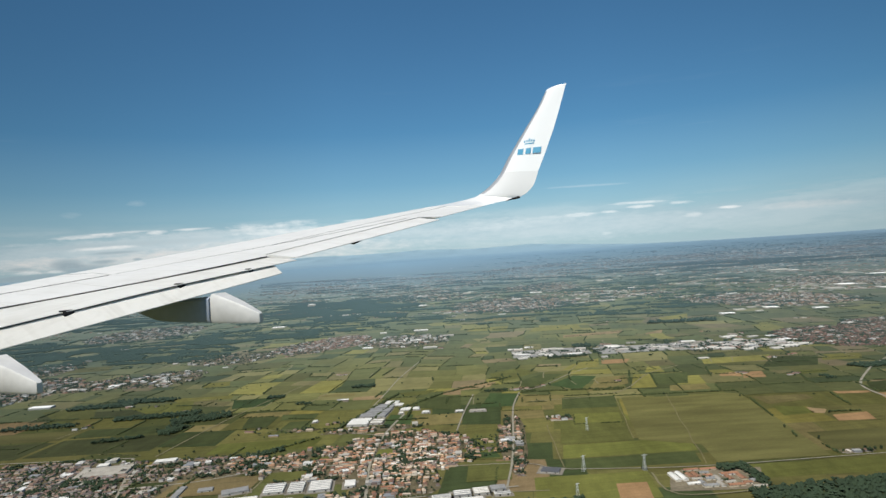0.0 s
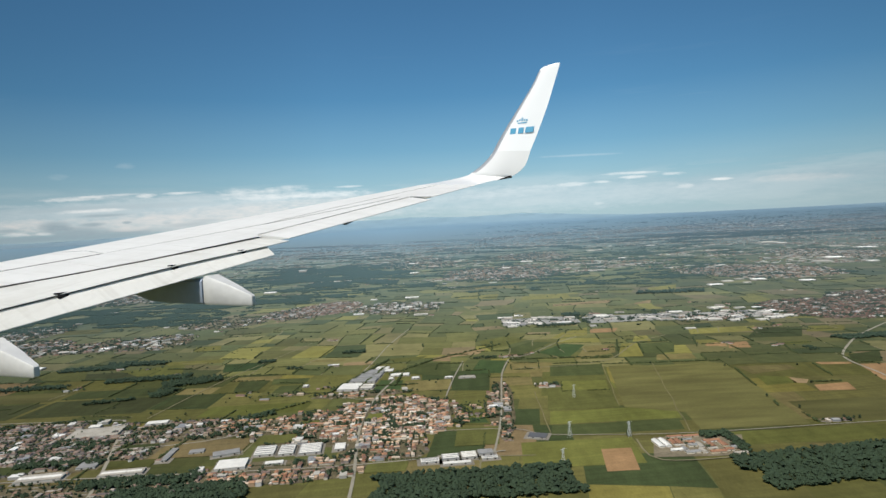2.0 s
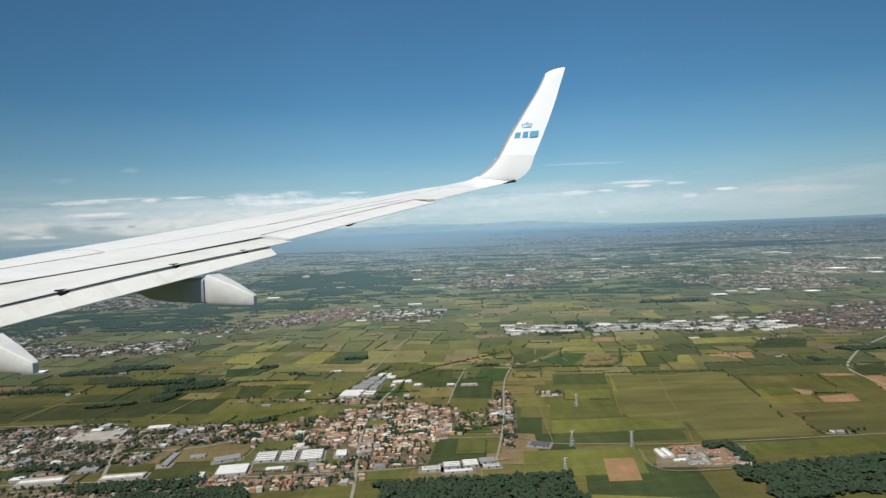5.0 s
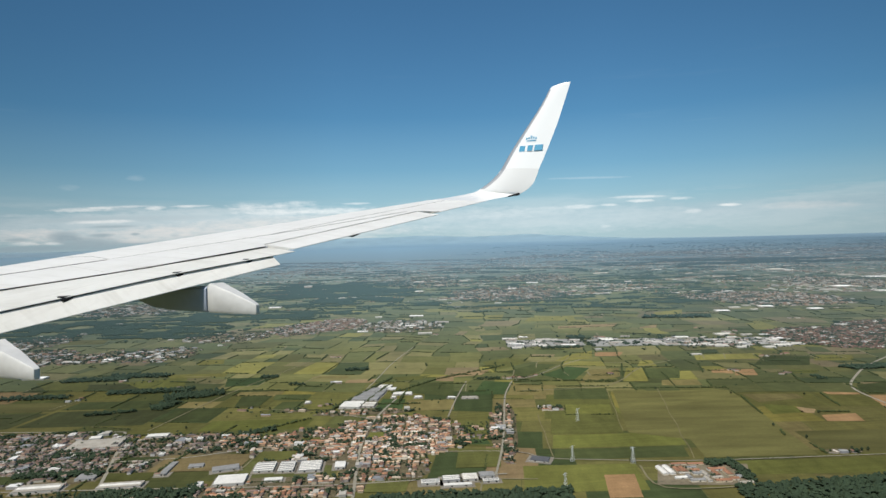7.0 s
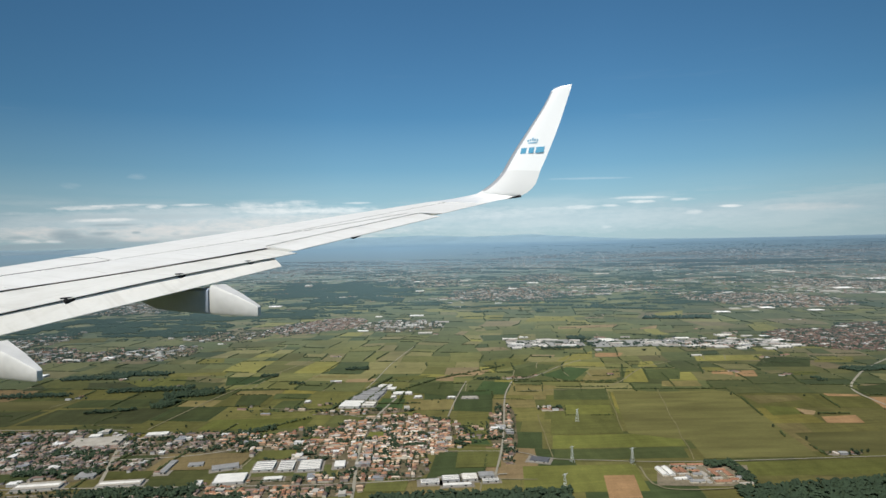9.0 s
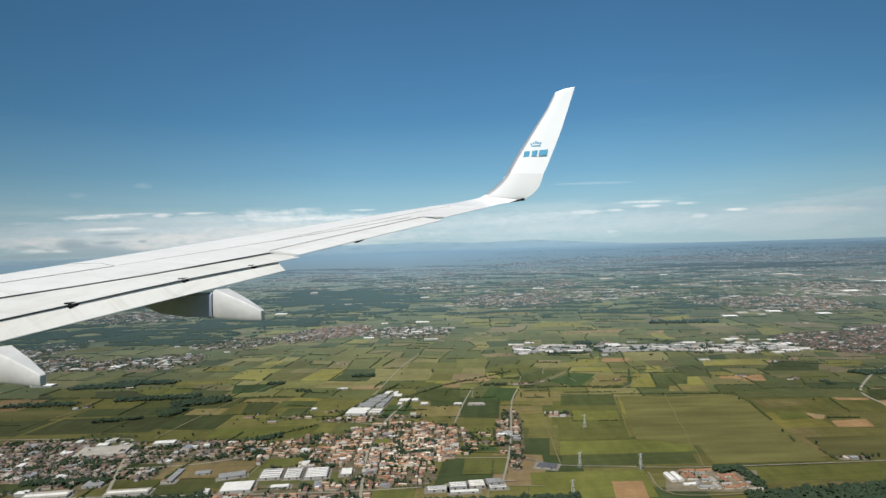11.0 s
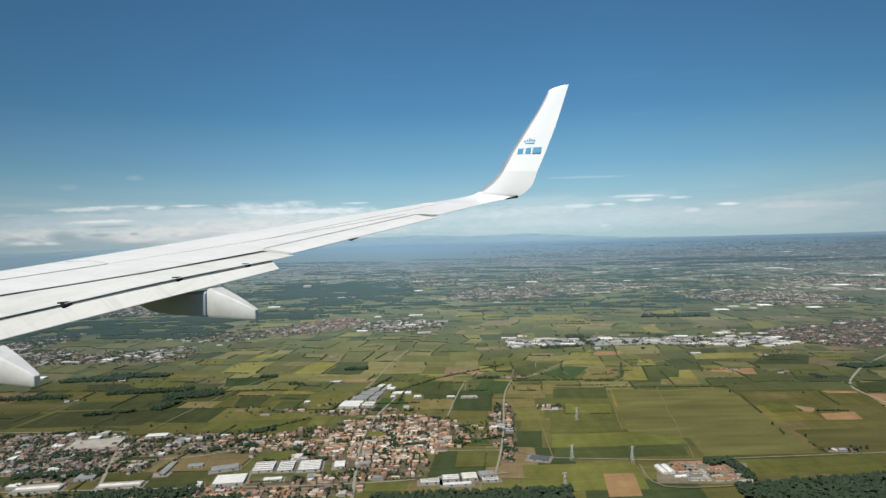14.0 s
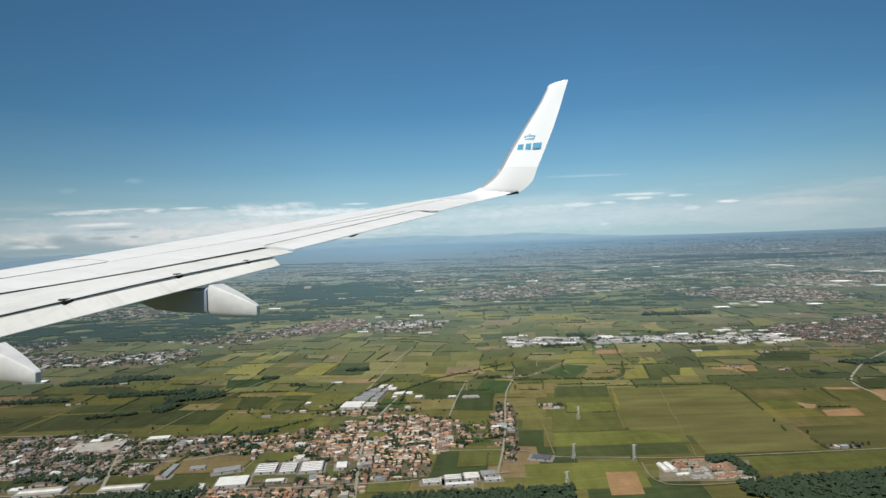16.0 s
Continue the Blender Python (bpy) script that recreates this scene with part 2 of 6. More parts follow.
def material(name, colour, rough=0.8, metal=0.0, grain=(), spread=None, pick="", far=0.0, bump=0.0, bump_scale=4.0, coat=0.0, spec=0.5, haze=HAZE_GREEN, bands=()):
    """colour: one tone, or stops of a ramp run by a random value (pick: object or island). grain: (scale, amount,
    detail) noises that lighten
    and darken. spread: world-space stretch of the grain. bands: width, strength and turn of the sown strips. far: how
    much haze is painted over the colour."""
    m = bpy.data.materials.new(name)
    m.use_nodes = True
    t = m.node_tree
    b = t.nodes["Principled BSDF"]
    b.inputs["Roughness"].default_value, b.inputs["Metallic"].default_value = rough, metal
    b.inputs["Specular IOR Level"].default_value = spec
    b.inputs["Coat Weight"].default_value = coat
    geo = node(t, "ShaderNodeNewGeometry")
    if pick:
        r = ramp(t, colour, "CONSTANT")
        source = node(t, "ShaderNodeObjectInfo").outputs["Random"] if pick == "object" else geo.outputs["Random Per Island"]
        t.links.new(source, r.inputs[0])
        c = r.outputs[0]
    else:
        c = colour
    vec = geo.outputs["Position"]
    if spread:
        mp = node(t, "ShaderNodeMapping")
        mp.inputs["Rotation"].default_value = (0, 0, spread[3] if len(spread) > 3 else 0)
        mp.inputs["Scale"].default_value = spread[:3]
        t.links.new(vec, mp.inputs[0])
        vec = mp.outputs[0]
    for scale, amount, detail in grain:
        n = node(t, "ShaderNodeTexNoise")
        n.inputs["Scale"].default_value, n.inputs["Detail"].default_value = scale, detail
        t.links.new(vec, n.inputs[0])
        v = mathn(t, "MULTIPLY_ADD", mathn(t, "SUBTRACT", n.outputs[0], 0.5), amount * 2, 1.0)
        g = node(t, "ShaderNodeCombineColor")
        for i in range(3):
            t.links.new(v, g.inputs[i])
        c = mixc(t, 1.0, c, g.outputs[0], "MULTIPLY")
    if bands:
        turn = node(t, "ShaderNodeVectorRotate")
        turn.rotation_type = "Z_AXIS"
        turn.inputs["Angle"].default_value = bands[2]
        t.links.new(geo.outputs["Position"], turn.inputs[0])
        mp = node(t, "ShaderNodeMapping")
        mp.inputs["Scale"].default_value = (1 / bands[0], 1 / (bands[0] * 18), 1)
        t.links.new(turn.outputs[0], mp.inputs[0])
        n = node(t, "ShaderNodeTexNoise")
        n.inputs["Scale"].default_value, n.inputs["Detail"].default_value = 1.0, 3
        t.links.new(mp.outputs[0], n.inputs[0])
        v = mathn(t, "MULTIPLY_ADD", mathn(t, "SUBTRACT", n.outputs[0], 0.5), bands[1] * 2, 1.0)
        g = node(t, "ShaderNodeCombineColor")
        for i in range(3):
            t.links.new(v, g.inputs[i])
        c = mixc(t, 1.0, c, g.outputs[0], "MULTIPLY")
    # aerial haze painted into the colour, growing with height on the folded ground
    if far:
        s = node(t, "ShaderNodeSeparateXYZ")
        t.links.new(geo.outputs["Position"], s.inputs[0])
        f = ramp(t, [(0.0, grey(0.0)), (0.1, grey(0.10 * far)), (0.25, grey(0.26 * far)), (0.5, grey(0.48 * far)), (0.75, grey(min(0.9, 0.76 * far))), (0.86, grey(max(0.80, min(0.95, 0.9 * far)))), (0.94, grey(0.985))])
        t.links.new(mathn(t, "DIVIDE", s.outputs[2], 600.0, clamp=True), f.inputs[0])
        e = ramp(t, [(0.55, haze), (0.84, HAZE_BLUE), (0.95, (0.146, 0.238, 0.314)), (1.0, (0.160, 0.256, 0.338))])
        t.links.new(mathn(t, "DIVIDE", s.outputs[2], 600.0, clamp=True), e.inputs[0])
        # the painted haze also dims towards both sides, as lens falloff would
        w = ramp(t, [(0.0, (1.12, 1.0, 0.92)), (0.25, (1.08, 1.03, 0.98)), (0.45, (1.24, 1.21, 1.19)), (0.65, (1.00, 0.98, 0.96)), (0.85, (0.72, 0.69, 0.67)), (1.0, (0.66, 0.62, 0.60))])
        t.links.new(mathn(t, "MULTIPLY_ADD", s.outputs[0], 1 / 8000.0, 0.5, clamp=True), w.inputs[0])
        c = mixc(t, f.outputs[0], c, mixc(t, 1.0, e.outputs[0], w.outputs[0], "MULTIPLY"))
    if isinstance(c, tuple):
        b.inputs["Base Color"].default_value = (*c, 1)
    else:
        t.links.new(c, b.inputs["Base Color"])
    if bump:
        n = node(t, "ShaderNodeTexNoise")
        n.inputs["Scale"].default_value, n.inputs["Detail"].default_value = bump_scale, 5
        t.links.new(vec, n.inputs[0])
        bp = node(t, "ShaderNodeBump")
        bp.inputs["Strength"].default_value = bump
        t.links.new(n.outputs[0], bp.inputs["Height"])
        t.links.new(bp.outputs[0], b.inputs["Normal"])
    return m


CROPS = [(0.0, (0.115, 0.110, 0.033)), (0.18, (0.076, 0.083, 0.028)), (0.34, (0.139, 0.126, 0.040)), (0.49, (0.122, 0.112, 0.037)),
         (0.63, (0.088, 0.092, 0.031)), (0.76, (0.162, 0.132, 0.052)), (0.84, (0.198, 0.142, 0.072)), (0.87, (0.187, 0.160, 0.042)), (0.92, (0.049, 0.064, 0.024))]
ROOFS = [(0.0, (0.34, 0.170, 0.100)), (0.14, (0.43, 0.240, 0.140)), (0.29, (0.25, 0.150, 0.108)), (0.41, (0.50, 0.300, 0.175)), (0.53, (0.28, 0.205, 0.165)),
         (0.62, (0.56, 0.41, 0.28)), (0.73, (0.17, 0.130, 0.112)), (0.81, (0.62, 0.52, 0.40)), (0.91, (0.70, 0.65, 0.56))]
ROOFS_TOWN = [(0.0, (0.167, 0.110, 0.087)), (0.15, (0.231, 0.151, 0.113)), (0.29, (0.123, 0.101, 0.093)), (0.44, (0.273, 0.199, 0.155)), (0.56, (0.088, 0.079, 0.076)),
              (0.68, (0.205, 0.167, 0.148)), (0.80, (0.332, 0.283, 0.236)), (0.90, (0.145, 0.115, 0.101)), (0.96, (0.420, 0.399, 0.365))]
ROOFS_FAR = [(0.0, (0.21, 0.105, 0.080)), (0.2, (0.28, 0.145, 0.108)), (0.38, (0.16, 0.098, 0.084)), (0.52, (0.31, 0.180, 0.135)), (0.66, (0.17, 0.135, 0.122)),
             (0.78, (0.34, 0.25, 0.20)), (0.86, (0.09, 0.080, 0.076)), (0.94, (0.55, 0.52, 0.48))]
WALLS = [(0.0, (0.62, 0.52, 0.38)), (0.22, (0.72, 0.65, 0.53)), (0.42, (0.54, 0.38, 0.24)), (0.57, (0.78, 0.74, 0.68)), (0.72, (0.60, 0.43, 0.30)), (0.86, (0.42, 0.37, 0.32))]
WALLS_TOWN = [(at, tuple(v * 0.66 for v in c)) for at, c in WALLS]
SHEDS = [(0.0, (0.60, 0.575, 0.53)), (0.2, (0.33, 0.32, 0.30)), (0.45, (0.72, 0.70, 0.66)), (0.58, (0.23, 0.23, 0.235)), (0.78, (0.43, 0.395, 0.335))]
FIELD_GRAIN = ((0.005, 0.35, 3), (0.03, 0.38, 5), (0.35, 0.32, 3))
# crop tones scaled down for the sides: lens falloff painted into the colour
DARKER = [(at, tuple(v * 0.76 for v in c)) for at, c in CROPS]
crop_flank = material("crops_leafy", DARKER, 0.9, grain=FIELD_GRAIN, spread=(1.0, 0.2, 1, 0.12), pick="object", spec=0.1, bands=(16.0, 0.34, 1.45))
crop_mat = material("crops", CROPS, 0.9, grain=FIELD_GRAIN, spread=(1.0, 0.2, 1, 0.12), pick="object", spec=0.1, bands=(16.0, 0.34, 1.45))
CROPS_FAR = [(0.0, (0.119, 0.116, 0.038)), (0.14, (0.085, 0.096, 0.036)), (0.28, (0.139, 0.136, 0.046)), (0.42, (0.109, 0.114, 0.042)), (0.55, (0.187, 0.170, 0.068)),
             (0.63, (0.093, 0.102, 0.038)), (0.76, (0.161, 0.142, 0.062)), (0.84, (0.197, 0.155, 0.082)), (0.89, (0.202, 0.185, 0.050)), (0.93, (0.059, 0.074, 0.030))]
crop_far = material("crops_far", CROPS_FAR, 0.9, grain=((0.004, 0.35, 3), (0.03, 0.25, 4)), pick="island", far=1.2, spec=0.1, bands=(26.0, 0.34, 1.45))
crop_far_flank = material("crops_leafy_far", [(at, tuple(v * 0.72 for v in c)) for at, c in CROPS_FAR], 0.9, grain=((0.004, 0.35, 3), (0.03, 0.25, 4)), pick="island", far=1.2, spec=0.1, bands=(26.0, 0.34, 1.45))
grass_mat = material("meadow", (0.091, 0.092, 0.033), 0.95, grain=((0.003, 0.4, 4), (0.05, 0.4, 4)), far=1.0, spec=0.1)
roof_mat = material("roof_tiles", ROOFS, 0.85, grain=((0.3, 0.3, 4), (3.0, 0.2, 2)), pick="object", spec=0.2)
wall_mat = material("plaster", WALLS, 0.85, grain=((0.3, 0.15, 4),), pick="object", spec=0.2)
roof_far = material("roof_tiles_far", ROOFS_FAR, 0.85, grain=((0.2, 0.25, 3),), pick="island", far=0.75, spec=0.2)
roof_near = material("roof_tiles_town", ROOFS_TOWN, 0.85, grain=((0.3, 0.3, 4), (3.0, 0.2, 2)), pick="island", spec=0.2)
roof_red = material("roof_tiles_red", [(0.0, (0.135, 0.072, 0.056)), (0.25, (0.180, 0.100, 0.075)), (0.45, (0.095, 0.062, 0.055)), (0.65, (0.215, 0.130, 0.100)), (0.80, (0.085, 0.075, 0.072)), (0.93, (0.34, 0.31, 0.28))],
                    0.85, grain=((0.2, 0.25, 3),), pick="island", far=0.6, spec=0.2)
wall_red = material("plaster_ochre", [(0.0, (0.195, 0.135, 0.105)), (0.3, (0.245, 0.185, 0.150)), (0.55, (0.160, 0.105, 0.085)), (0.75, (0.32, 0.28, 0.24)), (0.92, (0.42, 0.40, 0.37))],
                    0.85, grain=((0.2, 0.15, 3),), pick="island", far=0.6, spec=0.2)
roof_village = material("roof_tiles_village", [(at, (c[0] * 0.80, c[1] * 0.76, c[2] * 0.76)) for at, c in ROOFS], 0.85, grain=((0.3, 0.3, 4), (3.0, 0.2, 2)), pick="island", spec=0.2)
wall_village = material("plaster_village", [(at, tuple(v * 0.70 for v in c)) for at, c in WALLS], 0.85, grain=((0.3, 0.15, 4),), pick="island", spec=0.2)
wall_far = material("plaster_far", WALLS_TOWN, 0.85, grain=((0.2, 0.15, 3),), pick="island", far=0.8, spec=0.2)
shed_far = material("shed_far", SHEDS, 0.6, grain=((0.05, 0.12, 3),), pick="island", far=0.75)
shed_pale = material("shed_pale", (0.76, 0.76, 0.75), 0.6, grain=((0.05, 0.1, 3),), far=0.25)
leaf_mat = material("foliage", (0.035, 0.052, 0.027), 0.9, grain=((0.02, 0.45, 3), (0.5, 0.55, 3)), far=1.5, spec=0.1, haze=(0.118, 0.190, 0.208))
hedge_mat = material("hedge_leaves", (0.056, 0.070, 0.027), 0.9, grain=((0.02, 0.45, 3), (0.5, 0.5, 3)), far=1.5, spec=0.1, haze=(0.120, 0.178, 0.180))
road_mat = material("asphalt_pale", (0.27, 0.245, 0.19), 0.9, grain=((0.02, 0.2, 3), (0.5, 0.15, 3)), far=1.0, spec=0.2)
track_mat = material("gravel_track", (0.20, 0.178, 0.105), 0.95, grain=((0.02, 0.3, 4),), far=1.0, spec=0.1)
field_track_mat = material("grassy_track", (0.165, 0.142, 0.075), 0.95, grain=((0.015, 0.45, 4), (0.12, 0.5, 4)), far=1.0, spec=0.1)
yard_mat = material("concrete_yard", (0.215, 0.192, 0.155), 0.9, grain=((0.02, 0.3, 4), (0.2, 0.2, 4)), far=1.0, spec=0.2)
shed_white = material("shed_white", (0.68, 0.655, 0.60), 0.6, grain=((0.04, 0.25, 4), (0.25, 0.22, 4), (0.9, 0.12, 3)), spec=0.2)
shed_grey = material("shed_grey", (0.25, 0.245, 0.235), 0.7, grain=((0.04, 0.4, 4), (0.25, 0.3, 4), (0.9, 0.15, 3)), spec=0.2)
shed_beige = material("shed_beige", (0.36, 0.325, 0.27), 0.75, grain=((0.04, 0.4, 4), (0.25, 0.35, 4), (0.9, 0.15, 3)))
shed_dark = material("shed_dark", (0.095, 0.095, 0.10), 0.7, grain=((0.04, 0.25, 4),))
shed_wall = material("shed_wall", (0.40, 0.39, 0.36), 0.8, grain=((0.1, 0.2, 4),))
bark_mat = material("bark", (0.12, 0.09, 0.06), 0.95)
steel_mat = material("galvanised_steel", (0.62, 0.64, 0.63), 0.6, metal=0.0, grain=((0.5, 0.15, 3),))
# the hills' base colour has blue haze painted in
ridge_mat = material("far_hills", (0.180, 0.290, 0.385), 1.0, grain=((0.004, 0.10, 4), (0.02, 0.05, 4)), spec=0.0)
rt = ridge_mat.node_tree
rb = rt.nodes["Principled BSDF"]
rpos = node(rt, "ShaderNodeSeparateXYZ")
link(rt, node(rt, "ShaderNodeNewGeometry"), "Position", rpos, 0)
# haze tint by bearing, paler to the left, darker to the right
hazy_woods = ramp(rt, [(0.0, (0.27, 0.335, 0.37)), (0.25, (0.25, 0.33, 0.38)), (0.45, (0.19, 0.30, 0.39)), (0.65, (0.17, 0.265, 0.345)), (0.85, (0.13, 0.195, 0.25)), (1.0, (0.12, 0.18, 0.23))])
rt.links.new(mathn(rt, "MULTIPLY_ADD", rpos.outputs[0], 1 / 8000.0, 0.5, clamp=True), hazy_woods.inputs[0])
# painted haze lightens the slopes with height, softening the crest against the sky
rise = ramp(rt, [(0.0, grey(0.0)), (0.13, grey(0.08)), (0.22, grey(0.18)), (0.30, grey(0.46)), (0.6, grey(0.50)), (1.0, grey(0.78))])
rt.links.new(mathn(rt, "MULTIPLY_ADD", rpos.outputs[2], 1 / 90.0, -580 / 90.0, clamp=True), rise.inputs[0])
slope = mixc(rt, 0.8, rb.inputs["Base Color"].links[0].from_socket, hazy_woods.outputs[0])
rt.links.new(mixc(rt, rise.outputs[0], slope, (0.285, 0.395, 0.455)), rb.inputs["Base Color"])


def skin(name, colour, rough, streak, blotch, coat=0.0):
    """Aircraft paint: grime drawn out along the airflow, faint rubbed lines along the span, and blotches."""
    m = bpy.data.materials.new(name)
    m.use_nodes = True
    t = m.node_tree
    b = t.nodes["Principled BSDF"]
    b.inputs["Roughness"].default_value, b.inputs["Coat Weight"].default_value = rough, coat
    geo = node(t, "ShaderNodeNewGeometry")
    turn = node(t, "ShaderNodeVectorRotate")
    turn.rotation_type = "Z_AXIS"
    turn.inputs["Angle"].default_value = radians(25)
    link(t, geo, "Position", turn, 0)
    c = colour
    for stretch, scale, low, amount, tone in (((0.6, 7.0, 1.0), 1.0, 0.50, streak, (0.50, 0.47, 0.41)), ((9.0, 0.35, 1.0), 1.3, 0.52, streak * 0.7, (0.60, 0.58, 0.54)),
                                              ((1.0, 1.0, 1.0), 1.1, 0.48, blotch, (0.62, 0.60, 0.55)), ((1.0, 1.0, 1.0), 9.0, 0.5, blotch * 0.5, (0.66, 0.65, 0.62))):
        mp = node(t, "ShaderNodeMapping")
        mp.inputs["Scale"].default_value = stretch
        link(t, turn, 0, mp, 0)
        n = node(t, "ShaderNodeTexNoise")
        n.inputs["Scale"].default_value, n.inputs["Detail"].default_value, n.inputs["Roughness"].default_value = scale, 6, 0.6
        link(t, mp, 0, n, 0)
        f = ramp(t, [(low, grey(0.0)), (low + 0.22, grey(amount))])
        t.links.new(n.outputs[0], f.inputs[0])
        c = mixc(t, f.outputs[0], c, tuple(k * v for k, v in zip(tone, colour)))
    t.links.new(c, b.inputs["Base Color"])
    return m


wing_paint = skin("wing_grey_paint", (0.76, 0.745, 0.71), 0.55, 0.24, 0.18, 0.15)
flap_paint = skin("flap_grey_paint", (0.74, 0.725, 0.675), 0.5, 0.34, 0.35)
white_paint = material("white_gloss_paint", (0.88, 0.88, 0.87), 0.3, grain=((0.6, 0.03, 3),), coat=0.4)
band_paint = material("pale_grey_paint", (0.75, 0.745, 0.73), 0.4, grain=((1.0, 0.05, 4),), coat=0.2)
# fairing grey with the cool shade under the flap painted in
shaded_shell = material("blue_grey_paint", (0.35, 0.41, 0.51), 0.65, spec=0.3, grain=((1.2, 0.2, 5), (8.0, 0.12, 4)))
fairing_paint = material("fairing_grey_paint", (0.61, 0.605, 0.585), 0.5, grain=((1.2, 0.30, 6), (6.0, 0.22, 5)))
dark_paint = material("dark_metal", (0.018, 0.018, 0.019), 0.85, grain=((4.0, 0.3, 3),), spec=0.12)
seam_mat = material("sealant_seam", (0.25, 0.25, 0.25), 0.8)
blue_paint = material("sky_blue_paint", (0.07, 0.32, 0.50), 0.4)
edge_grey = material("bare_aluminium", (0.42, 0.43, 0.45), 0.45, metal=0.5, grain=((3.0, 0.1, 4),))

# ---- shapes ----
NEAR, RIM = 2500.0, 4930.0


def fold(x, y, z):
    """The plain is true to scale out to NEAR; past that the distance is squeezed and bent up towards eye level to fit
    the camera's view, so that it ends at RIM.
    """
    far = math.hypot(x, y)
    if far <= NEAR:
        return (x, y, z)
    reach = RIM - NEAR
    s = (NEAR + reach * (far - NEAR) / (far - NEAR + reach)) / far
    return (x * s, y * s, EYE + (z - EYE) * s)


class Soup:
    """Many small pieces gathered into one mesh."""

    def __init__(self):
        self.v, self.f, self.m = [], [], []

    def add(self, verts, faces, mat=0):
        n = len(self.v)
        self.v += verts
        self.f += [tuple(n + i for i in face) for face in faces]
        self.m += [mat] * len(faces)

    def done(self, name, materials, parent=None, bend=True):
        me = bpy.data.meshes.new(name)
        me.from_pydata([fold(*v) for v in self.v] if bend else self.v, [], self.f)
        for mat in materials:
            me.materials.append(mat)
        me.polygons.foreach_set("material_index", self.m)
        me.update()
        ob = new(name, me)
        ob.parent = parent
        return ob


def turned(x, y, cx, cy, rot):
    c, s = math.cos(rot), math.sin(rot)
    return (cx + x * c - y * s, cy + x * s + y * c)


BOX = [(0, 1, 5, 4), (1, 2, 6, 5), (2, 3, 7, 6), (3, 0, 4, 7)]


def box(soup, cx, cy, z, w, d, h, rot, mat=0, top=True):
    base = [turned(x * w / 2, y * d / 2, cx, cy, rot) for x, y in ((-1, -1), (1, -1), (1, 1), (-1, 1))]
    soup.add([(x, y, z) for x, y in base] + [(x, y, z + h) for x, y in base], BOX + ([(4, 5, 6, 7)] if top else []), mat)


def gable(soup, cx, cy, z, w, d, h, rot, over=0.5, mat=0, hip=0.0):
    """A pitched roof with eaves, its ridge along x."""
    a, b = w / 2 + over, d / 2 + over
    pts = [(-a, -b, z - 0.15), (a, -b, z - 0.15), (a, b, z - 0.15), (-a, b, z - 0.15), (-a + hip, 0, z + h), (a - hip, 0, z + h)]
    soup.add([(*turned(x, y, cx, cy, rot), k) for x, y, k in pts], [(0, 1, 5, 4), (2, 3, 4, 5), (1, 2, 5), (3, 0, 4), (3, 2, 1, 0)], mat)


def clump(soup, x, y, z, r, tall, rnd, mat=0):
    """A ragged leaf clump."""
    j = lambda: rnd.uniform(0.65, 1.3)
    a = rnd.uniform(0, 6.3)
    ring = [(x + r * j() * math.cos(a + i * 1.2566), y + r * j() * math.sin(a + i * 1.2566), z + tall * rnd.uniform(-0.25, 0.25)) for i in range(5)]
    soup.add(ring + [(x + r * 0.3 * (j() - 1), y + r * 0.3 * (j() - 1), z + tall * j() * 0.8), (x, y, z - tall * 0.8)],
             [(i, (i + 1) % 5, 5) for i in range(5)] + [((i + 1) % 5, i, 6) for i in range(5)], mat)


def tree_into(soup, x, y, size, rnd):
    for _ in range(rnd.randint(3, 5)):
        r = size * rnd.uniform(0.26, 0.46)
        clump(soup, x + rnd.uniform(-0.35, 0.35) * size, y + rnd.uniform(-0.35, 0.35) * size, size * rnd.uniform(0.35, 0.85), r, r * rnd.uniform(0.8, 1.3), rnd)


def part(name, verts, faces, mat, parent, label="", smooth=False, bevel=0.0):
    bm = bmesh.new()
    vs = [bm.verts.new(v) for v in verts]
    for f in faces:
        bm.faces.new([vs[i] for i in f])
    bmesh.ops.recalc_face_normals(bm, faces=bm.faces)
    if bevel:
        bmesh.ops.bevel(bm, geom=[e for e in bm.edges if len(e.link_faces) == 2 and e.calc_face_angle() > 0.5], offset=bevel, segments=2, affect="EDGES", profile=0.5)
    me = bpy.data.meshes.new(name)
    bm.to_mesh(me)
    bm.free()
    me.materials.append(mat)
    if smooth:
        me.shade_smooth()
        me.set_sharp_from_angle(angle=radians(38))
    ob = new(name, me)
    ob.parent = parent
    if label:
        ob["label"] = label
    return ob


# ---- ground ----
rings = [0.0] + [150.0 * i for i in range(1, 17)]
while rings[-1] < 220000:
    rings.append(rings[-1] + 40 + max(0.0, rings[-1] - NEAR) * 0.035)
SPOKES = 360
g = Soup()
g.v = [(0.0, 0.0, 0.0)] + [(r * math.sin(2 * math.pi * i / SPOKES), r * math.cos(2 * math.pi * i / SPOKES), 0.0) for r in rings[1:] for i in range(SPOKES)]
g.f = [(0, 1 + (i + 1) % SPOKES, 1 + i) for i in range(SPOKES)]
for k in range(len(rings) - 2):
    a, b = 1 + k * SPOKES, 1 + (k + 1) * SPOKES
    g.f += [(a + i, a + (i + 1) % SPOKES, b + (i + 1) % SPOKES, b + i) for i in range(SPOKES)]
g.m = [0] * len(g.f)
ground = g.done("ground", [grass_mat])
tagged(ground, "flat green farmland plain, folded up far off to a haze-tinted horizon", "ground", kind="structure")

